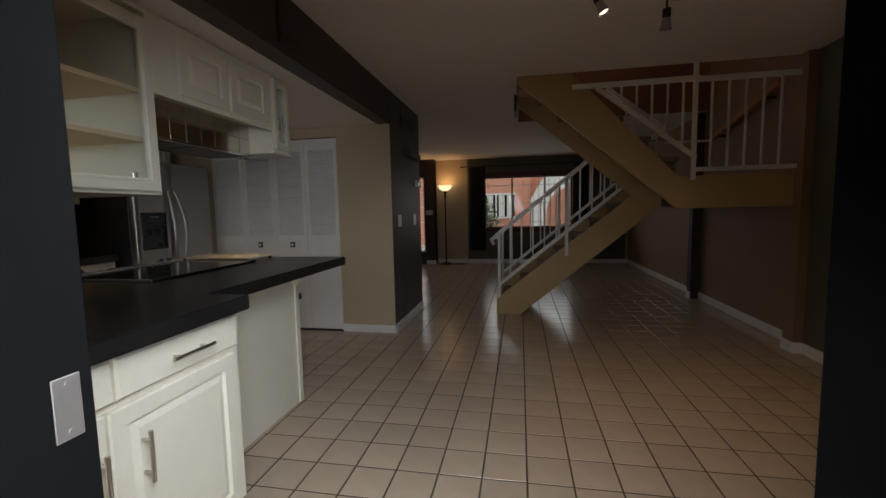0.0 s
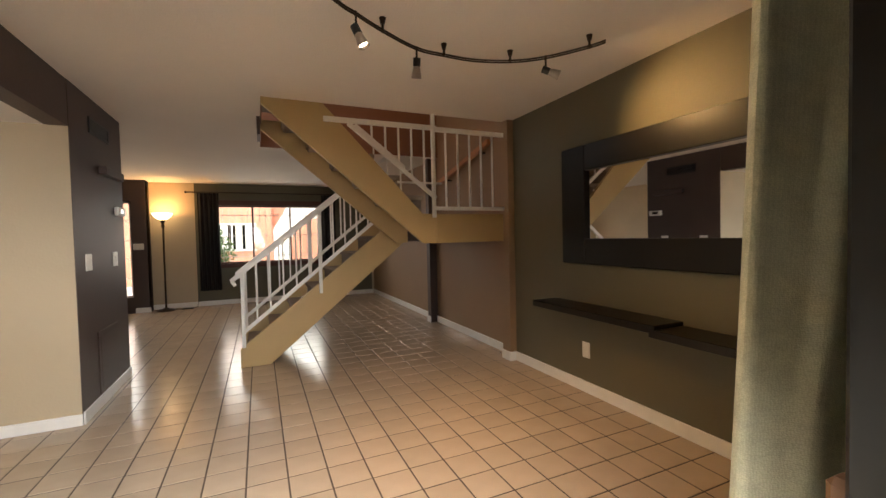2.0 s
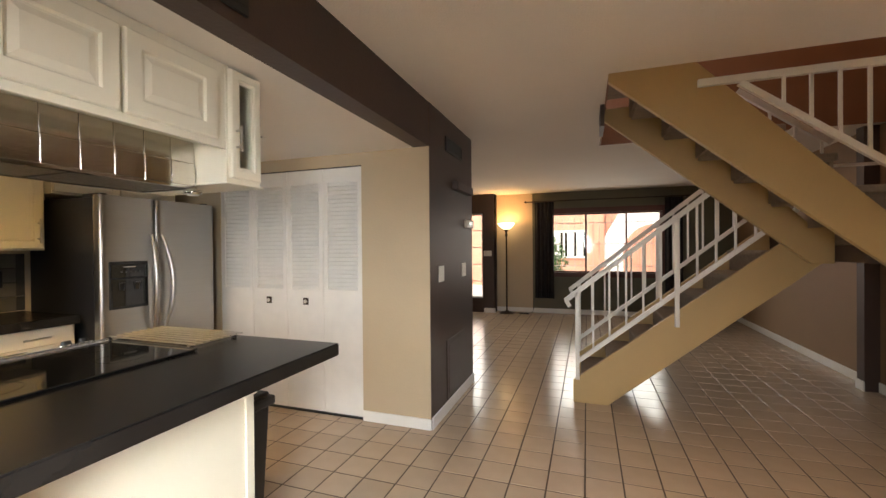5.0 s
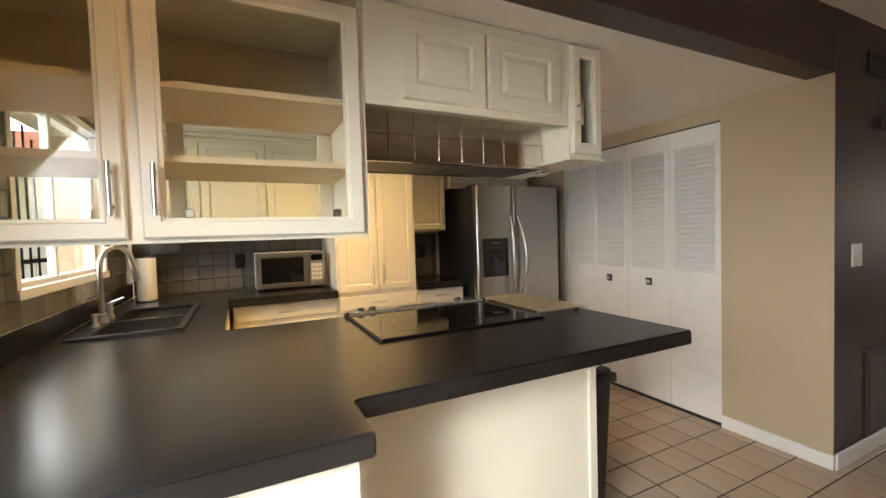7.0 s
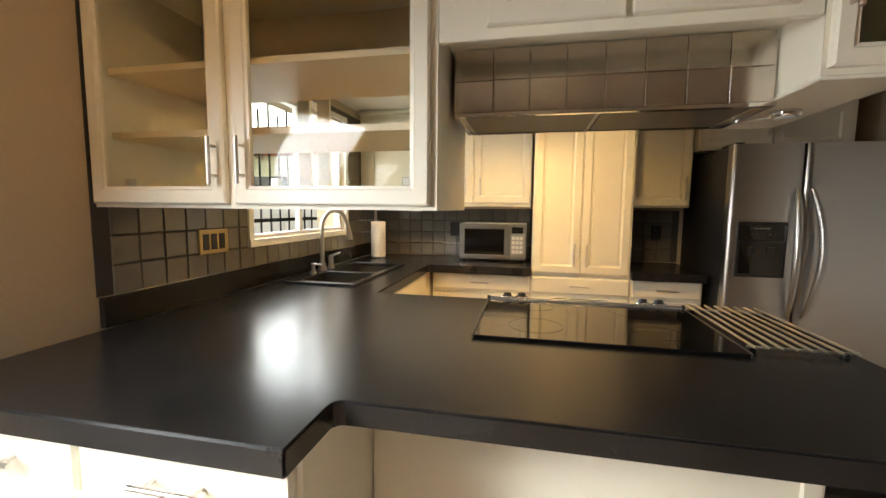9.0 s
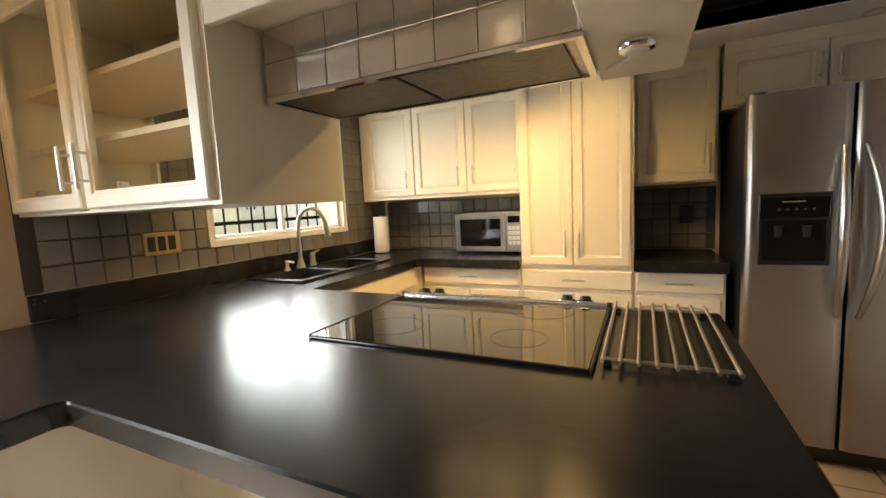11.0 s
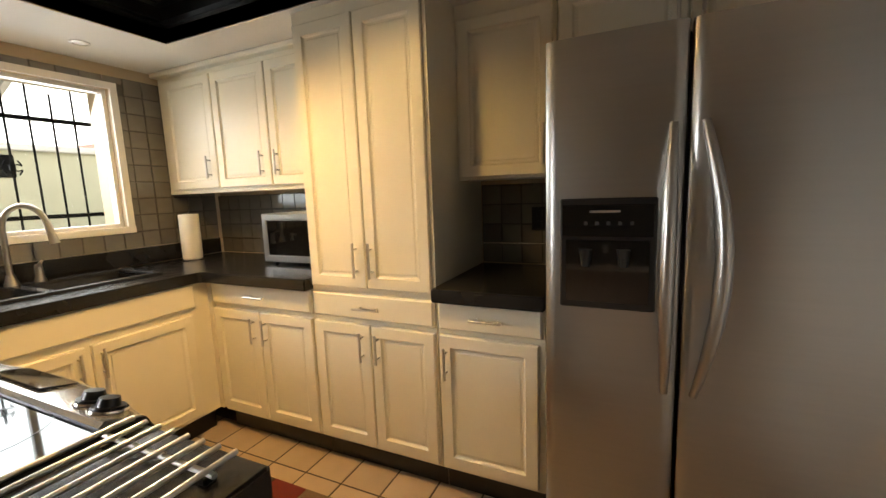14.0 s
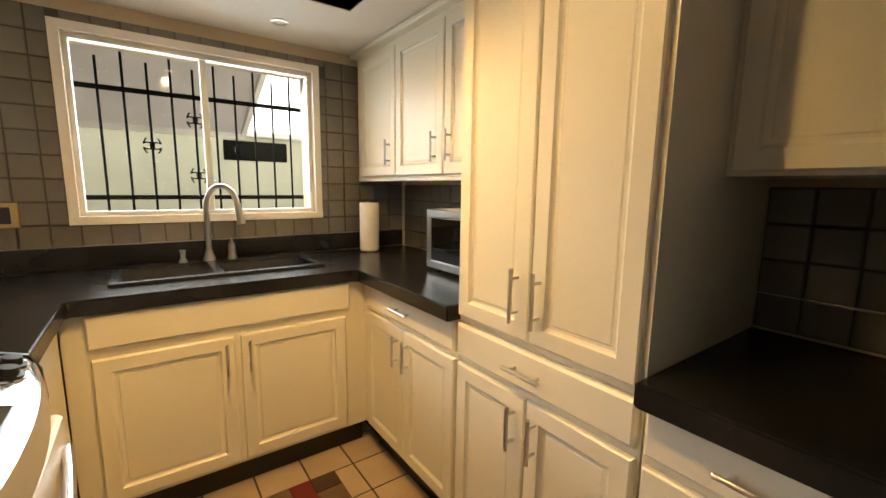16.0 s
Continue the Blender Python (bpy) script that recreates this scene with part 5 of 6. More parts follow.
for x, y in ((-2.20, 1.47), (-1.62, 1.47), (-1.02, 1.47), (-2.62, 4.2)):
    recessed(x, y)
tb = thing("tray_light", (-1.82, 2.65, KZ + 0.2), "black track with warm spotlights inside the ceiling tray", "lamp")
part("track", box(-1.835, 2.22, KZ + 0.185, -1.805, 3.07, KZ + 0.212, 0.004), BLACKM, tb)
for y, tg, watts in ((2.37, (-2.20, 2.10, 0.0), 31), (2.65, (-1.90, 1.70, 0.1), 54), (2.93, (-2.20, 3.10, 0.0), 31)):
    c = Vector((-1.82, y, KZ + 0.065))
    d = (Vector(tg) - c).normalized()
    bm = tube(c + Vector((0, 0, 0.121)), c, 0.006, n=8)
    add_tube(bm, c - d * 0.03, c + d * 0.03, 0.025, 0.032, 14)
    h = smooth(part("lamp_head", bm, BLACKM, tb))
    smooth(part("bulb", tube(c + d * 0.0305, c + d * 0.034, 0.027, 0.026, 14), BULB, h, "lit halogen bulb"))
    spot_lamp("tray_spot", c + d * 0.04 + KITCHEN, Vector(tg) + KITCHEN, watts, (1.0, 0.60, 0.20), 140, 0.75, 0.03)

# ---- floor lamp ----
plan["origin"] = HALL
LX0, LY = -0.80, 9.95
fl = thing("floor_lamp", (LX0, LY, 0), "bronze torchiere floor lamp with a glowing glass bowl", "floor lamp")
smooth(part("base", lathe(LX0, LY, [(0.145, 0), (0.15, 0.012), (0.13, 0.025), (0.06, 0.035), (0.022, 0.06)]), BRONZE, fl))
smooth(part("pole", lathe(LX0, LY, [(0.016, 0.055), (0.016, 0.5), (0.019, 0.51), (0.019, 0.53), (0.015, 0.54), (0.015, 1.50), (0.032, 1.54), (0.018, 1.58), (0.036, 1.62), (0.05, 1.655)], 16), BRONZE, fl))
smooth(part("shade", lathe(LX0, LY, [(0.045, 1.655), (0.085, 1.675), (0.13, 1.715), (0.165, 1.775), (0.160, 1.775), (0.125, 1.722), (0.08, 1.685), (0.02, 1.67)], 28), SHADEG, fl, "frosted amber glass bowl"))
point_lamp("torchiere_bulb", (LX0, LY, 1.80), 10, (1.0, 0.60, 0.26), 0.06)
cord = thing("foot_switch", (-0.45, 9.95, 0), "black lamp foot switch with its cord on the floor", "foot switch")
part("cord", sweep([(-0.68, 9.98, 0.006), (-0.55, 9.95, 0.006), (-0.42, 9.97, 0.006), (-0.33, 10.08, 0.006), (-0.31, 10.16, 0.06), (-0.30, 10.18, 0.28)], 0.005, 6), BLACKP, cord)
part("pedal", box(-0.55, 9.90, 0.0, -0.36, 10.0, 0.028, 0.008), BLACKP, cord)

# ---- curtains ----
def drape(name, x0, x1, y, z0, z1, folds, depth, material, label, category="curtain", axis="x"):
    """A hanging cloth with rounded folds and a little thickness."""
    bm = bmesh.new()
    nu, nv = folds * 10, 12
    grid = []
    for j in range(nv + 1):
        row = []
        v = j / nv
        for i in range(nu + 1):
            u = i / nu
            a = u * folds * 2 * math.pi
            off = depth * (0.75 + 0.25 * v) * math.sin(a + 0.5 * math.sin(3 * v + u * 7)) + 0.15 * depth * math.sin(2.3 * a + 4 * v)
            p = (x0 + (x1 - x0) * u, y + off) if axis == "x" else (y + off, x0 + (x1 - x0) * u)
            row.append(bm.verts.new((*p, z1 + (z0 - z1) * v)))
        grid.append(row)
    for a, b in zip(grid, grid[1:]):
        for i in range(nu):
            bm.faces.new((a[i], a[i + 1], b[i + 1], b[i]))
    th = thing(name, ((x0 + x1) / 2, y, z0) if axis == "x" else (y, (x0 + x1) / 2, z0), label, category)
    ob = smooth(part("cloth", bm, material, th), 80)
    s = ob.modifiers.new("thickness", "SOLIDIFY")
    s.thickness = 0.004
    return th


drape("curtain", -0.26, 0.10, YB - 0.11, 0.30, 2.17, 5, 0.03, DRAPE, "dark brown curtain drawn aside beside the window")
drape("curtain", 2.02, 2.30, YB - 0.11, 0.30, 2.17, 4, 0.03, DRAPE, "dark brown curtain drawn aside at the window's far end")
rod = thing("curtain_rod", (1.0, YB - 0.11, 2.19), "thin dark metal curtain rod above the window", "curtain rod")
smooth(part("rod", tube((-0.42, YB - 0.11, 2.185), (2.45, YB - 0.11, 2.185), 0.011), BRONZE, rod))
for x in (-0.30, 2.35):
    part("bracket", box(x - 0.01, YB - 0.11, 2.165, x + 0.01, YB - 0.007, 2.178), BRONZE, rod)
smooth(part("finial", lathe(0, 0, [(0.01, 0), (0.022, 0.012), (0.022, 0.03), (0.006, 0.045)], 12), BRONZE, rod)).matrix_local = Matrix.Translation(Vector((-0.42, YB - 0.11, 2.185)) - BASE[rod.name]) @ Matrix.Rotation(radians(-90), 4, "Y") @ Matrix.Translation(BASE[rod.name])

# entrance curtain, bunched beside the door
cu = thing("entrance_curtain", (1.52, 1.25, 0.02), "sage green woven curtain gathered beside the entrance", "curtain")
bm = bmesh.new()
grid = []
EDGES = [(2.20, 1.415, 2.02), (1.75, 1.400, 1.96), (1.53, 1.390, 1.92), (1.23, 1.368, 1.80), (1.08, 1.356, 1.735), (0.93, 1.342, 1.665), (0.80, 1.332, 1.62), (0.68, 1.325, 1.59), (0.40, 1.315, 1.60), (0.03, 1.31, 1.62)]
for j, (z, xl, xr) in enumerate(EDGES):
    row = [bm.verts.new((xl + 0.06, 1.375, z)), bm.verts.new((xl + 0.0, 1.37, z))]
    for i in range(13):
        u = i / 12
        y = 1.34 - 0.075 * u + 0.006 * math.sin(u * 8.5 + 0.25 * j) + 0.002 * math.sin(u * 19 + 0.4 * j)
        row.append(bm.verts.new((0.78 + (xl + (xr - xl) * u + 0.04 * u - 0.78) * (y - 1.04) / 0.32, y, z)))
    grid.append(row)
for a, b in zip(grid, grid[1:]):
    for i in range(len(a) - 1):
        bm.faces.new((a[i], a[i + 1], b[i + 1], b[i]))
cl_ob = smooth(part("cloth", bm, CLOTH, cu), 80)
sub = cl_ob.modifiers.new("round", "SUBSURF")
sub.levels = sub.render_levels = 2
sol = cl_ob.modifiers.new("thickness", "SOLIDIFY")
sol.thickness = 0.004
rod2 = thing("curtain_rod", (1.6, 1.27, 2.21), "dark curtain rod over the entrance curtain", "curtain rod")
smooth(part("rod", tube((1.25, 1.27, 2.215), (2.6, 1.27, 2.215), 0.012), BRONZE, rod2))
for x in (1.3, 2.5):
    part("bracket", box(x - 0.01, 1.112, 2.19, x + 0.01, 1.27, 2.203), BRONZE, rod2)

# ---- windows ----
def bars_window(name, x0, x1, y, z0, z1, material, fw, depth, mullions, label, sash=0.03, sign=1):
    """A sliding window in an opening: outer frame, sash bars and panes. y is the pane's plane."""
    w = thing(name, ((x0 + x1) / 2, y, z0), label, "window", kind="structure")
    part("window_frame", boxes((x0, y - depth / 2, z0, x1, y + depth / 2, z0 + fw), (x0, y - depth / 2, z1 - fw, x1, y + depth / 2, z1), (x0, y - depth / 2, z0 + fw, x0 + fw, y + depth / 2, z1 - fw), (x1 - fw, y - depth / 2, z0 + fw, x1, y + depth / 2, z1 - fw)), material, w)
    xs = [x0 + fw, *mullions, x1 - fw]
    for mx in mullions:
        part("mullion", box(mx - sash / 2, y - depth / 3, z0 + fw, mx + sash / 2, y + depth / 3, z1 - fw, 0.003), material, w)
    for a, b in zip(xs, xs[1:]):
        p = part("pane", box(a + 0.001, y - 0.002, z0 + fw, b - 0.001, y + 0.002, z1 - fw), PANE, w)
        p.visible_shadow = False
    return w


plan["origin"] = KITCHEN
x0, x1, z0, z1 = KWIN
kw = bars_window("window_1", x0, x1, 1.145, z0, z1, TRIM, 0.020, 0.05, [-1.905], "white sliding kitchen window above the sink")
part("casing", boxes((x0 - 0.036, YF + 0.001, z1, x1 + 0.036, YF + 0.016, z1 + 0.036), (x0 - 0.036, YF + 0.001, z0 - 0.036, x1 + 0.036, YF + 0.022, z0), (x0 - 0.036, YF + 0.001, z0, x0, YF + 0.016, z1), (x1, YF + 0.001, z0, x1 + 0.036, YF + 0.016, z1)), TRIM, kw)
kb = thing("window_grille", (-1.87, 0.93, 1.0), "black wrought iron security grille outside the kitchen window", "window grille")
GYK = 0.90
for z in (1.215, 1.755):
    part("cross_bar", box(-2.50, GYK - 0.006, z - 0.012, -1.22, GYK + 0.006, z + 0.012), IRON, kb)
    for x in (-2.50, -1.23):
        part("bracket", box(x, GYK + 0.006, z - 0.012, x + 0.01, 0.98, z + 0.012), IRON, kb)
for k in range(12):
    x = -2.493 + 0.102 * k
    smooth(part("upright", tube((x, GYK, 0.98), (x, GYK, 1.90 + (0.06 if k % 2 else 0)), 0.006, n=8), IRON, kb))
for x, z in ((-1.677, 1.485), (-1.881, 1.635), (-1.881, 1.335), (-2.085, 1.485)):
    for sx in (-1, 1):
        for sz in (-1, 1):
            sc = [(x + sx * (0.012 + 0.032 * math.sin(u * 2.6) * (1 - 0.25 * u)), GYK, z + sz * (0.004 + 0.032 * u + 0.012 * math.cos(u * 5))) for u in [i / 8 for i in range(9)]]
            part("scroll", sweep(sc, 0.004, 6), IRON, kb)
    part("collar", box(x - 0.012, GYK - 0.009, z - 0.02, x + 0.012, GYK + 0.009, z + 0.02, 0.003), IRON, kb)

plan["origin"] = HALL
x0, x1, z0, z1 = BWIN
bw = bars_window("window_2", x0, x1, YB + 0.06, z0, z1, WINWOOD, 0.03, 0.06, [x0 + 0.70, x0 + 1.42], "wide living room window with a dark red frame")
part("casing", boxes((x0 - 0.07, YB - 0.022, z1, x1 + 0.07, YB - 0.0065, z1 + 0.10), (x0 - 0.07, YB - 0.04, z0 - 0.08, x1 + 0.07, YB - 0.0065, z0), (x0 - 0.07, YB - 0.022, z0, x0, YB - 0.0065, z1), (x1, YB - 0.022, z0, x1 + 0.07, YB - 0.0065, z1)), WINWOOD, bw)
bg = thing("window_grille", (1.0, YB + 0.3, 0.8), "thin pale security grille outside the living room window", "window grille")
for k in range(19):
    x = x0 + 0.03 + 0.115 * k
    part("upright", box(x - 0.005, YB + 0.296, z0 - 0.05, x + 0.005, YB + 0.306, z1 + 0.05), GREYM, bg)
for z in (z0 + 0.12, z0 + 0.55, z1 - 0.18):
    part("cross_bar", box(x0 - 0.1, YB + 0.290, z - 0.008, x1 + 0.1, YB + 0.2955, z + 0.008), GREYM, bg)
    for x in (x0 - 0.1, x1 + 0.09):
        part("bracket", box(x, YB + 0.2, z - 0.008, x + 0.01, YB + 0.29, z + 0.008), GREYM, bg)
x0, x1, z0, z1 = BDOOR
bd = bars_window("window_3", x0, x1, 10.0, z0, z1, TRIM, 0.03, 0.06, [], "tall narrow white glazed panel in the brown wall")
for k in range(1, 5):
    part("glazing_bar", box(x0 + 0.03, 9.985, z0 + (z1 - z0) * k / 5 - 0.008, x1 - 0.03, 9.997, z0 + (z1 - z0) * k / 5 + 0.008), TRIM, bd)
plate("light_switch", front((-1.17, 9.92, 1.18), "-y"), 0.16, 0.11, PLATE, "wide white light switch beside the glazed panel", "light switch")

# entrance door frame and open security door
ef = thing("door_entrance", (0.69, 1.0, 0), "black steel entrance frame with the door standing open", "door", kind="structure")
for x0, x1 in ((0.22, 0.376), (1.095, 1.14)):
    part("jamb", box(x0, 0.94, 0, x1, 1.125, 2.07, 0.004), IRON, ef)
part("head", box(0.376, 0.94, 2.03, 1.095, 1.125, 2.07, 0.004), IRON, ef)
lf = part("security_leaf", boxes((0.215, 0.10, 0.02, 0.25, 0.16, 2.05), (0.215, 0.86, 0.02, 0.25, 0.925, 2.05), (0.215, 0.16, 0.02, 0.25, 0.86, 0.09), (0.215, 0.16, 1.98, 0.25, 0.86, 2.05)), IRON, ef, "black steel security door leaf, open")
part("mesh_panel", box(0.228, 0.16, 0.09, 0.236, 0.86, 1.98), BLACKP, lf)
part("lock", box(0.25, 0.875, 0.90, 0.268, 0.915, 1.06, 0.003), GREYM, lf)
lf2 = part("leaf", box(1.125, 1.128, 0.012, 1.93, 1.168, 2.04, 0.003), ESPR, ef, "dark wooden door leaf folded back against the wall")
part("latch", box(1.146, 1.1685, 0.95, 1.168, 1.188, 1.072, 0.005), OAKB, lf2, "orange brown wooden latch block")
part("outer_trim", box(1.012, 0.90, -0.006, 1.13, 0.938, 2.15, 0.004), ROOFG, ef, "pale outer door trim")
strike = part("strike_plate", box(0.3765, 1.079, 0.965, 0.3785, 1.108, 1.035, 0.0008), GREYM, ef, "worn pale metal strike plate")
for z in (0.974, 1.026):
    smooth(part("screw", tube((0.3786, 1.094, z), (0.3792, 1.094, z), 0.003, n=8), GREYM, strike))
part("threshold", box(0.376, 0.96, -0.006, 1.095, 1.12, 0.006, 0.002), GREYM, ef)
plan["origin"] = KITCHEN
plate("wall_switch_plate", front((-1.115, YF + 0.012, 1.150), "+y"), 0.165, 0.105, BRASS, "brass plate with three black rockers on the tiles", "light switch", "none")
for k in range(3):
    part("rocker", placed(box(-0.068 + 0.046 * k, -0.034, 0.008, -0.068 + 0.046 * k + 0.034, 0.034, 0.011, 0.002), front((-1.115, YF + 0.012, 1.150), "+y")), BLACKP, bpy.data.objects["wall_switch_plate"])
plate("power_outlet", front((XW + 0.012, 1.93, 1.13), "+x"), 0.075, 0.115, BLACKP, "black outlet on the tiled wall behind the microwave", "outlet", "outlet")
plate("power_outlet", front((XW + 0.012, 3.50, 1.13), "+x"), 0.075, 0.115, BLACKP, "black outlet on the tiled wall beside the refrigerator", "outlet", "outlet")
plan["origin"] = HALL
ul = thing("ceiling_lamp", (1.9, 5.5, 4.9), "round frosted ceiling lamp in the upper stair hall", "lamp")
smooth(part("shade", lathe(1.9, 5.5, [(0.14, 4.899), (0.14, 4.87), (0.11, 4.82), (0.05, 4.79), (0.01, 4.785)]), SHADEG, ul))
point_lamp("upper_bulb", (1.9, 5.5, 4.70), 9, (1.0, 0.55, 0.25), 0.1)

part("metal_trim", box(XW + 0.0105, 3.21, CZ + 0.099, XW + 0.016, 3.66, CZ + 0.105, 0.001), STEELH, wt)

# ---- rug of red, brown and taupe patches ----
rug = thing("rug", (-1.9, 2.6, 0), "patchwork rug of red, brown and taupe rectangles on the kitchen floor", "rug")
RX0, RX1, RY0, RY1 = -2.230, -1.56, 1.905, 3.08
part("backing", box(RX0, RY0, 0.001, RX1, RY1, 0.006), RUGC[1], rug)
rnd = random.Random(4)


def patches(x0, y0, x1, y1, depth):
    w, h = x1 - x0, y1 - y0
    if depth == 0 or (max(w, h) < 0.15) or (max(w, h) < 0.24 and rnd.random() < 0.3):
        part("patch", box(x0 + 0.001, y0 + 0.001, 0.0065, x1 - 0.001, y1 - 0.001, 0.0125, 0.0015), RUGC[rnd.choice((0, 0, 1, 1, 2, 2, 3))], rug)
        return
    f = rnd.uniform(0.38, 0.62)
    if w > h:
        patches(x0, y0, x0 + w * f, y1, depth - 1), patches(x0 + w * f, y0, x1, y1, depth - 1)
    else:
        patches(x0, y0, x1, y0 + h * f, depth - 1), patches(x0, y0 + h * f, x1, y1, depth - 1)


patches(RX0, RY0, RX1, RY1, 7)

# ---- outside ----
# unseen overhang, added to shade the back window from direct sun
structure("sun_block_eave", box(-3.4, 10.5, 2.62, 3.6, 11.3, 2.72), FENCE, "unseen white overhang added to keep the sun off the back window", "roof")
structure("ground", boxes((-60, -60, -0.3, 60, 80, -0.13)), CONC, "grey concrete yard around the house", "ground")
bm = bmesh.new()
lo, hi = [], []
for i in range(64):
    c, d = 75 * math.cos(math.pi * i / 32), 75 * math.sin(math.pi * i / 32)
    lo.append(bm.verts.new((c, d, -2)))
    hi.append(bm.verts.new((c, d, 42)))
for i in range(64):
    bm.faces.new((lo[i], lo[(i + 1) % 64], hi[(i + 1) % 64], hi[i]))
structure("backdrop", bm, emitter("bright_hazy_sky", (1.0, 0.98, 0.95), 2.6), "bright white haze low in the sky all round", "sky")
nb = thing("neighbour_house", (-1, -2.4, -0.13), "cream stucco neighbouring house across the yard", "house")
part("wall", box(-4.2, -5.0, -0.13, 3.5, -2.2, 1.90), STUCCO, nb)
part("eave", box(-4.3, -2.25, 1.88, 3.6, -2.12, 1.95, 0.01), FENCE, nb)
v = part("vent", box(-3.20, -2.21, 1.59, -2.45, -2.19, 1.83), IRON, nb, "dark louvred vent")
for k in range(6):
    part("slat", box(-3.18, -2.225, 1.60 + 0.038 * k, -2.47, -2.211, 1.614 + 0.038 * k), ROOFG, v)
bm = bmesh.new()
vs = [bm.verts.new(c) for c in ((-2.42, -0.9, 1.78), (4.5, -0.9, 1.78), (4.5, 0.97, 2.55), (-2.42, 0.97, 2.55), (-2.42, -0.9, 1.83), (4.5, -0.9, 1.83), (4.5, 0.97, 2.60), (-2.42, 0.97, 2.60))]
for q in ((0, 1, 2, 3), (4, 5, 6, 7), (0, 1, 5, 4), (1, 2, 6, 5), (2, 3, 7, 6), (3, 0, 4, 7)):
    bm.faces.new([vs[i] for i in q])
pc = thing("patio_cover", (-1, -0.5, 2.1), "grey patio roof with a white edge between the houses", "patio roof")
part("deck", bm, ROOFG, pc)
part("edge_beam", bar((-2.445, -0.9, 1.80), (-2.445, 0.97, 2.57), 0.04, 0.10), FENCE, pc)
part("front_beam", box(-2.46, -0.94, 1.73, 4.5, -0.90, 1.83), FENCE, pc)
for x in (1.9, 4.4):
    part("post", box(x - 0.04, -0.98, -0.13, x + 0.04, -0.941, 1.82), FENCE, pc)
fe = thing("yard_fence", (-6, -1.0, -0.13), "white board fence at the side of the yard", "fence")
for k in range(26):
    y = -4.2 + 0.2 * k
    part("board", box(-5.03, y, -0.13, -5.0, y + 0.19, 1.50), FENCE, fe)
part("rail", box(-4.999, -4.2, 1.2, -4.95, 1.0, 1.28), FENCE, fe)
fh = thing("far_house", (-9, -5, -0.13), "cream house with a red tiled roof beyond the fence", "house")
part("wall", box(-12, -14, -0.13, -7.0, 2, 2.3), STUCCO, fh)
part("roof", prism_xz([(-12.5, 2.3), (-6.6, 2.3), (-9.5, 3.4)], -14.4, 2.3), REDM, fh)
part("window", box(-7.01, -3.4, 0.9, -6.98, -2.2, 1.9), BLACKG, fh)

pb = thing("terracotta_building", (2, 18, -0.13), "terracotta stucco building with a white arch across the yard", "building")
PYF = 17.0
part("wall", boxes((-6, PYF, -0.13, 1.25, PYF + 4, 3.0)), PINK, pb)
wnd = part("window", box(-0.85, PYF - 0.03, 0.95, 0.65, PYF - 0.005, 1.78), BLACKG, pb)
part("window_frame", boxes((-0.92, PYF - 0.06, 0.88, 0.72, PYF - 0.031, 0.95), (-0.92, PYF - 0.06, 1.78, 0.72, PYF - 0.031, 1.85), (-0.08, PYF - 0.06, 0.95, -0.03, PYF - 0.031, 1.78)), FENCE, wnd)
part("sill_band", box(-6, PYF - 0.05, -0.13, 1.25, PYF - 0.001, 0.35), PINK, pb)
for x in (-0.72, -0.40, 0.05, 0.36):
    part("blind", box(x, PYF - 0.045, 0.96, x + 0.22, PYF - 0.031, 1.77), FENCE, wnd)
bm = bmesh.new()
ax, az, r = 2.75, 1.0, 0.95
outer, inner = [], []
N = 24
arch = [(ax - r, -0.13)] + [(ax - r * math.cos(math.pi * i / N), az + r * 1.05 * math.sin(math.pi * i / N)) for i in range(N + 1)] + [(ax + r, -0.13)]
for y in (PYF - 0.6, PYF - 0.3):
    inner.append([bm.verts.new((x, y, z)) for x, z in arch])
    outer.append([bm.verts.new((1.26 if i < len(arch) / 2 else 7.2, y, max(z, -0.13) if 0 < i < len(arch) - 1 else -0.13)) if not (6 < i < len(arch) - 7) else bm.verts.new((x, y, 3.0)) for i, (x, z) in enumerate(arch)])
for i in range(len(arch) - 1):
    bm.faces.new((inner[0][i], inner[0][i + 1], outer[0][i + 1], outer[0][i]))
    bm.faces.new((inner[1][i], inner[1][i + 1], outer[1][i + 1], outer[1][i]))
    bm.faces.new((inner[0][i], inner[0][i + 1], inner[1][i + 1], inner[1][i]))
part("arch", bm, FENCE, pb, "white stucco arch")
part("porch_wall", box(1.26, PYF + 1.2, -0.13, 8, PYF + 1.4, 3.0), PINK, pb)


def shrub(name, x, y, z, r, n, label, seed):
    """A bush of many small leaf blades round a few stems."""
    g = random.Random(seed)
    t = thing(name, (x, y, z), label, "bush")
    bm = bmesh.new()
    for k in range(6):
        a = k * 1.05
        add_tube(bm, (x, y, z), (x + r * 0.5 * math.cos(a), y + r * 0.5 * math.sin(a), z + r * 1.3), 0.02, 0.006, 6)
    part("stem", bm, BARK, t)
    bm = bmesh.new()
    for k in range(n):
        d = Vector((g.gauss(0, 1), g.gauss(0, 1), g.gauss(0, 1))).normalized() * r * g.uniform(0.35, 1.0) ** 0.5 * g.uniform(0.8, 1.15)
        c = Vector((x, y, z + r * 1.1)) + Vector((d.x, d.y, d.z * 1.05))
        u = Vector((g.gauss(0, 1), g.gauss(0, 1), g.gauss(0, 1))).normalized() * 0.07
        w = u.cross(Vector((g.gauss(0, 1), g.gauss(0, 1), g.gauss(0, 1)))).normalized() * 0.03
        bm.faces.new([bm.verts.new(c + q) for q in (-u, w, u, -w)])
    part("leaves", bm, LEAF, t)


shrub("garden_bush", -0.75, 14.8, -0.13, 0.85, 2200, "leafy green bush in front of the terracotta building", 3)

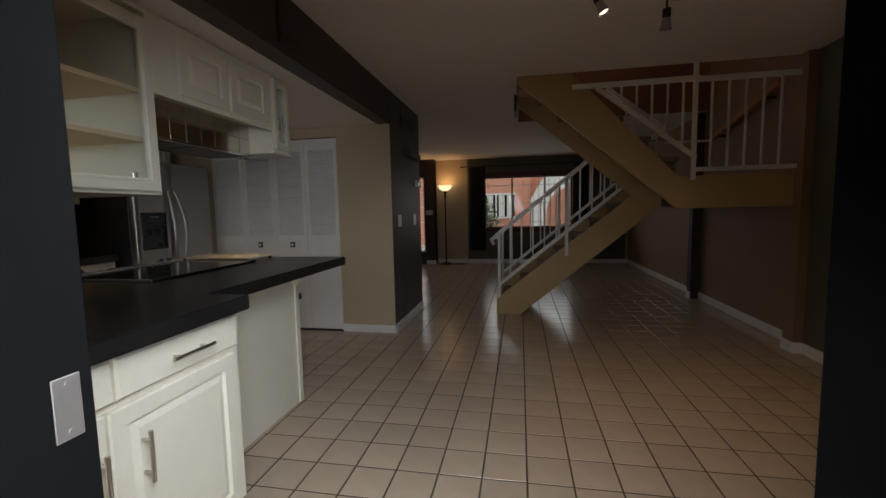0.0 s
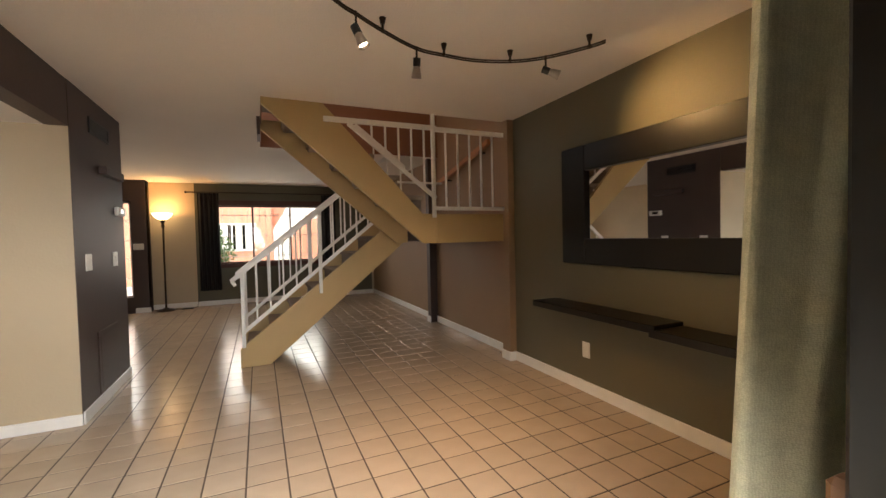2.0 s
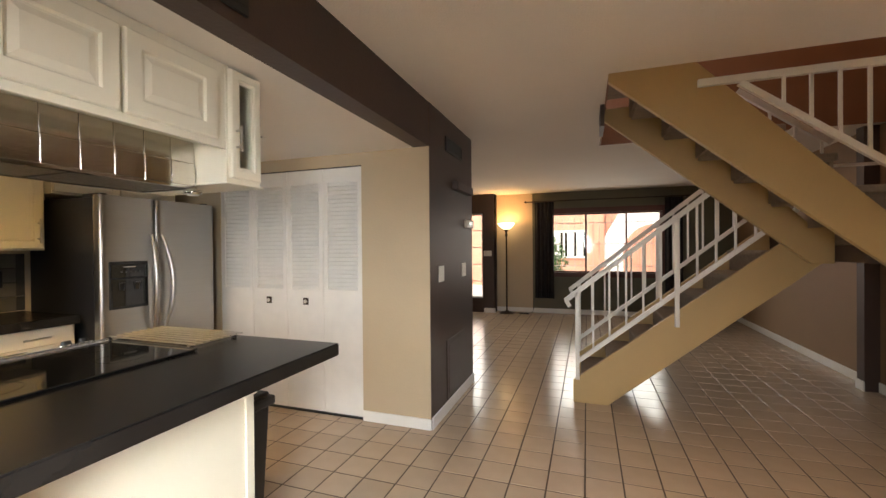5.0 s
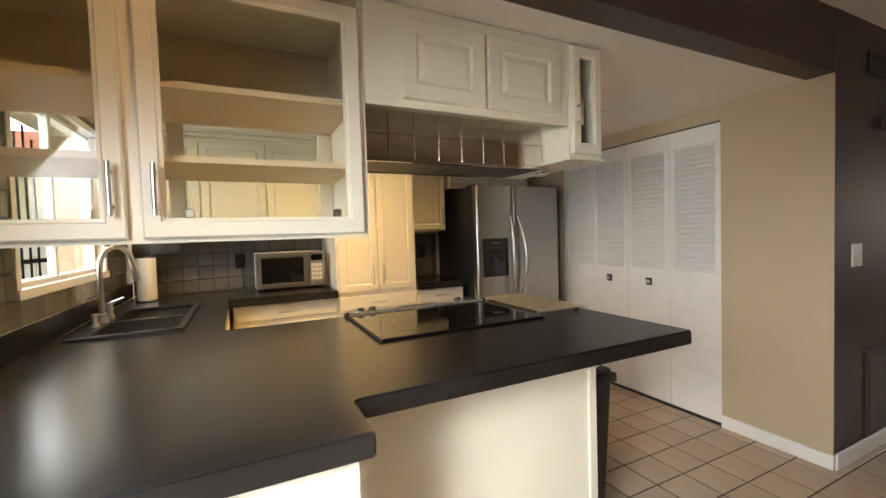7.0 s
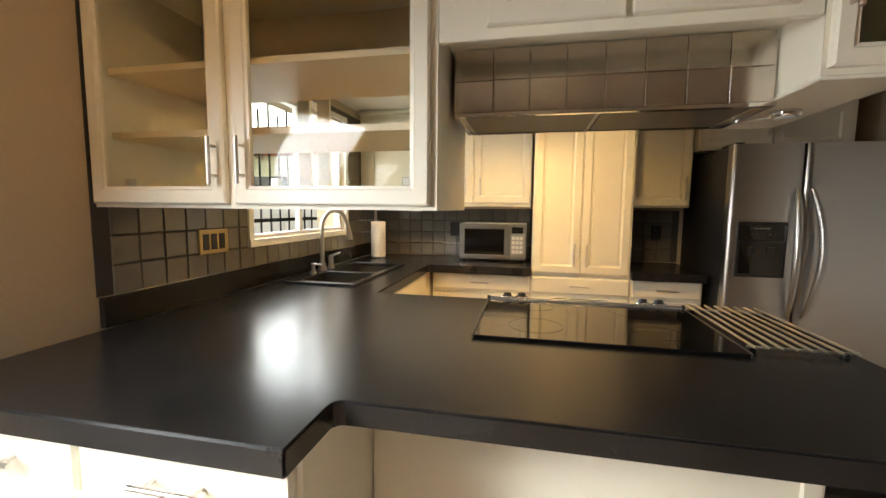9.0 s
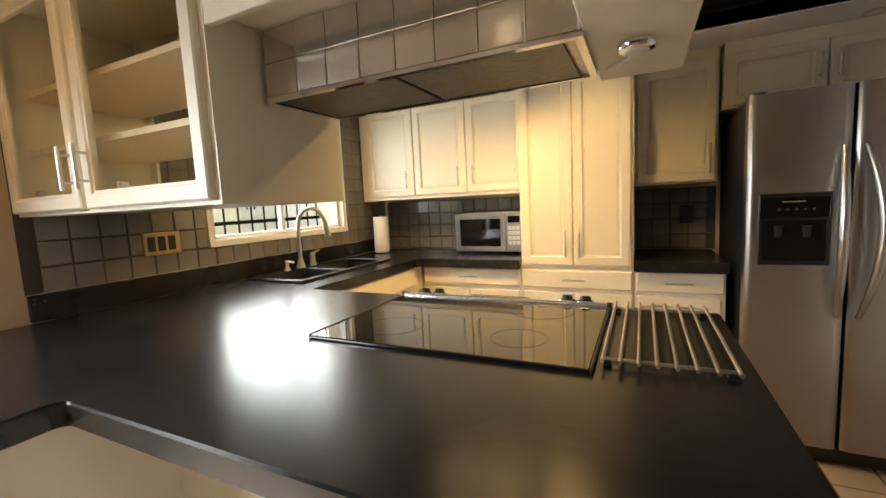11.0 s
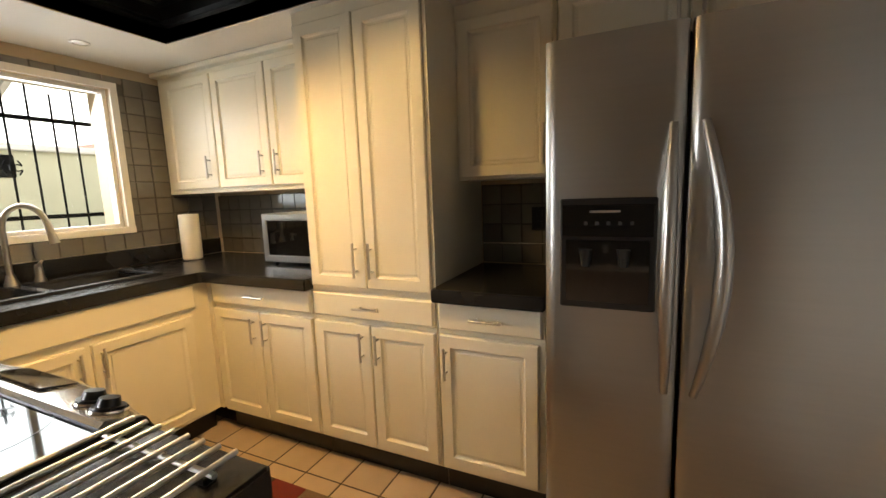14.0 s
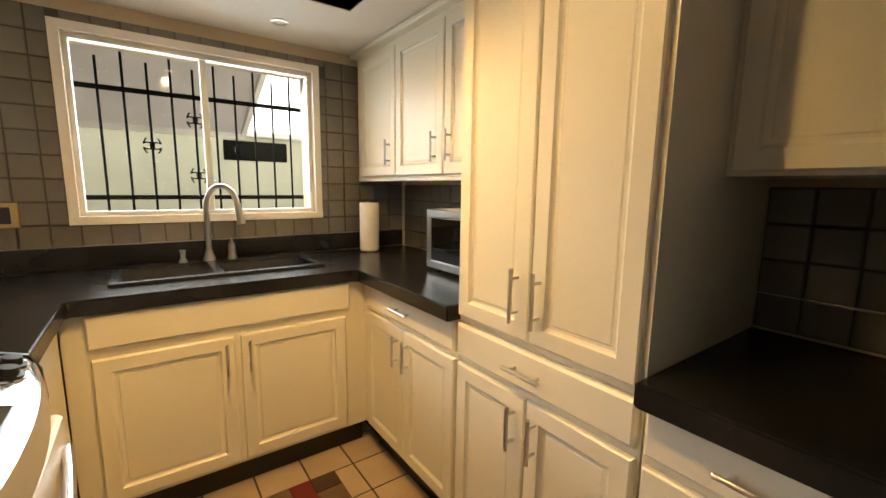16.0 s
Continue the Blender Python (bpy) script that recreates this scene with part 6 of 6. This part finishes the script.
# ---- tiles, last ----
def tile_mesh(name, w, h, d, b, material):
    """A thin tile with softened edges, its top at height 0, centred."""
    bm = bmesh.new()
    loops = [[bm.verts.new((sx * (w / 2 - i), sy * (h / 2 - i), z)) for sx, sy in ((-1, -1), (1, -1), (1, 1), (-1, 1))] for i, z in ((0, -d), (0, -b), (b, 0))]
    for p, q in zip(loops, loops[1:]):
        for i in range(4):
            bm.faces.new((p[i], p[(i + 1) % 4], q[(i + 1) % 4], q[i]))
    bm.faces.new(loops[-1])
    me = bpy.data.meshes.new(name)
    bm.to_mesh(me)
    bm.free()
    me.materials.append(material)
    return me


PXT, PYT = 0.2005, 0.2036
floor_tile = tile_mesh("tile", PXT - 0.0085, PYT - 0.0085, 0.010, 0.0015, TILE)
g = random.Random(11)
hall = tagged(new("floor_hall"), "beige ceramic floor tiles of the hall and living room", "floor", kind="structure")
kit = tagged(new("floor_kitchen"), "beige ceramic floor tiles of the kitchen", "floor", kind="structure")
rest = bmesh.new()
nh = nk = 0
for i in range(-20, 13):
    for j in range(-13, 34):
        cx, cy = 0.883 + PXT * (i + 0.5), 3.523 + PYT * (j + 0.5)
        if not (XW < cx < XR + 0.16 and 1.05 < cy < YB):
            continue
        if cx < XB - 0.1 and cy > 4.75 and cy < 5.70:
            continue
        tilt = (g.gauss(0, 0.0011), g.gauss(0, 0.0011))
        in_kit = cx < -0.36 and cy < 4.62
        hidden = in_kit and ((cx < -2.62 and cy < 3.6) or (cy < 1.55) or (-1.30 < cx < -0.66 and cy < 3.1))
        if hidden:
            continue
        single = (in_kit and nk < 290) or (not in_kit and cy < 5.45 and cx > -0.34 and nh < 300)
        if single:
            o = new("tile", floor_tile)
            o.parent = kit if in_kit else hall
            o.location, o.rotation_euler = (cx, cy, g.uniform(-0.0006, 0.0004)), (tilt[0], tilt[1], 0)
            nk, nh = nk + in_kit, nh + (not in_kit)
        else:
            b, w, h = 0.0015, (PXT - 0.0085) / 2, (PYT - 0.0085) / 2
            loops = [[rest.verts.new((cx + sx * (w - q), cy + sy * (h - q), z + (sx * w * tilt[1] + sy * h * tilt[0]))) for sx, sy in ((-1, -1), (1, -1), (1, 1), (-1, 1))] for q, z in ((0, -0.010), (0, -b), (b, 0))]
            for p, q in zip(loops, loops[1:]):
                for k in range(4):
                    rest.faces.new((p[k], p[(k + 1) % 4], q[(k + 1) % 4], q[k]))
            rest.faces.new(loops[-1])
me = bpy.data.meshes.new("far_tiles")
rest.to_mesh(me)
rest.free()
me.materials.append(TILE)
ft = new("far_tiles", me)
ft.parent = hall
ft["kind"] = "stuff"

# wall tiles
plan["origin"] = KITCHEN
PW, PH = 0.102, 0.0985
wall_tile = tile_mesh("tile", PW - 0.004, PH - 0.004, 0.008, 0.003, SPLASH)


def tiled(name, facing, plane, a0, a1, z0, rows, holes, label):
    bed = boxes((a0, plane, z0, a1, plane + 0.004, z0 + rows * PH)) if facing == "+y" else boxes((plane, a0, z0, plane + 0.004, a1, z0 + rows * PH))
    for h in holes:
        bed.free()
        bed = boxes((a0, plane, z0, h[0], plane + 0.004, z0 + rows * PH), (h[1], plane, z0, a1, plane + 0.004, z0 + rows * PH), (h[0], plane, z0, h[1], plane + 0.004, h[2]), (h[0], plane, h[3], h[1], plane + 0.004, z0 + rows * PH))
    s = structure(name, bed, SPLASHG, label, "tiling")
    n = int((a1 - a0) / PW + 0.01)
    for r in range(rows):
        for k in range(n):
            c = (a0 + PW * (k + 0.5), z0 + PH * (r + 0.5))
            u0, u1, v0, v1 = c[0] - PW / 2, c[0] + PW / 2, c[1] - PH / 2, c[1] + PH / 2
            for h in holes:
                if u1 > h[0] and u0 < h[1] and v1 > h[2] and v0 < h[3]:
                    cuts = [(u0, h[0], v0, v1), (h[1], u1, v0, v1), (u0, u1, v0, h[2]), (u0, u1, h[3], v1)]
                    u0, u1, v0, v1 = max(cuts, key=lambda q: max(q[1] - q[0], 0) * max(q[3] - q[2], 0))
            if u1 - u0 < 0.015 or v1 - v0 < 0.015:
                continue
            c = ((u0 + u1) / 2, (v0 + v1) / 2)
            o = new("tile", wall_tile)
            o.parent = s
            m = front((c[0], plane + 0.010, c[1]) if facing == "+y" else (plane + 0.010, c[0], c[1]), facing)
            o.matrix_basis = m @ Matrix.Rotation(g.gauss(0, 0.006), 4, "X") @ Matrix.Rotation(g.gauss(0, 0.006), 4, "Y") @ Matrix.Diagonal(((u1 - u0) / PW, (v1 - v0) / PH, 1, 1))


tiled("tiling_window_wall", "+y", YF, XW + 0.012, -0.62, CZ + 0.10, 10, [(KWIN[0] - 0.036, KWIN[1] + 0.036, KWIN[2] - 0.036, KWIN[3] + 0.036)], "glossy grey ceramic wall tiles round the kitchen window")
tiled("tiling_west_wall", "+x", XW, YF + 0.03, 2.566, CZ + 0.002, 4, [], "glossy grey ceramic wall tiles behind the microwave")
tiled("tiling_niche", "+x", XW, 3.206, 3.66, CZ + 0.002, 4, [], "glossy grey ceramic wall tiles beside the refrigerator")
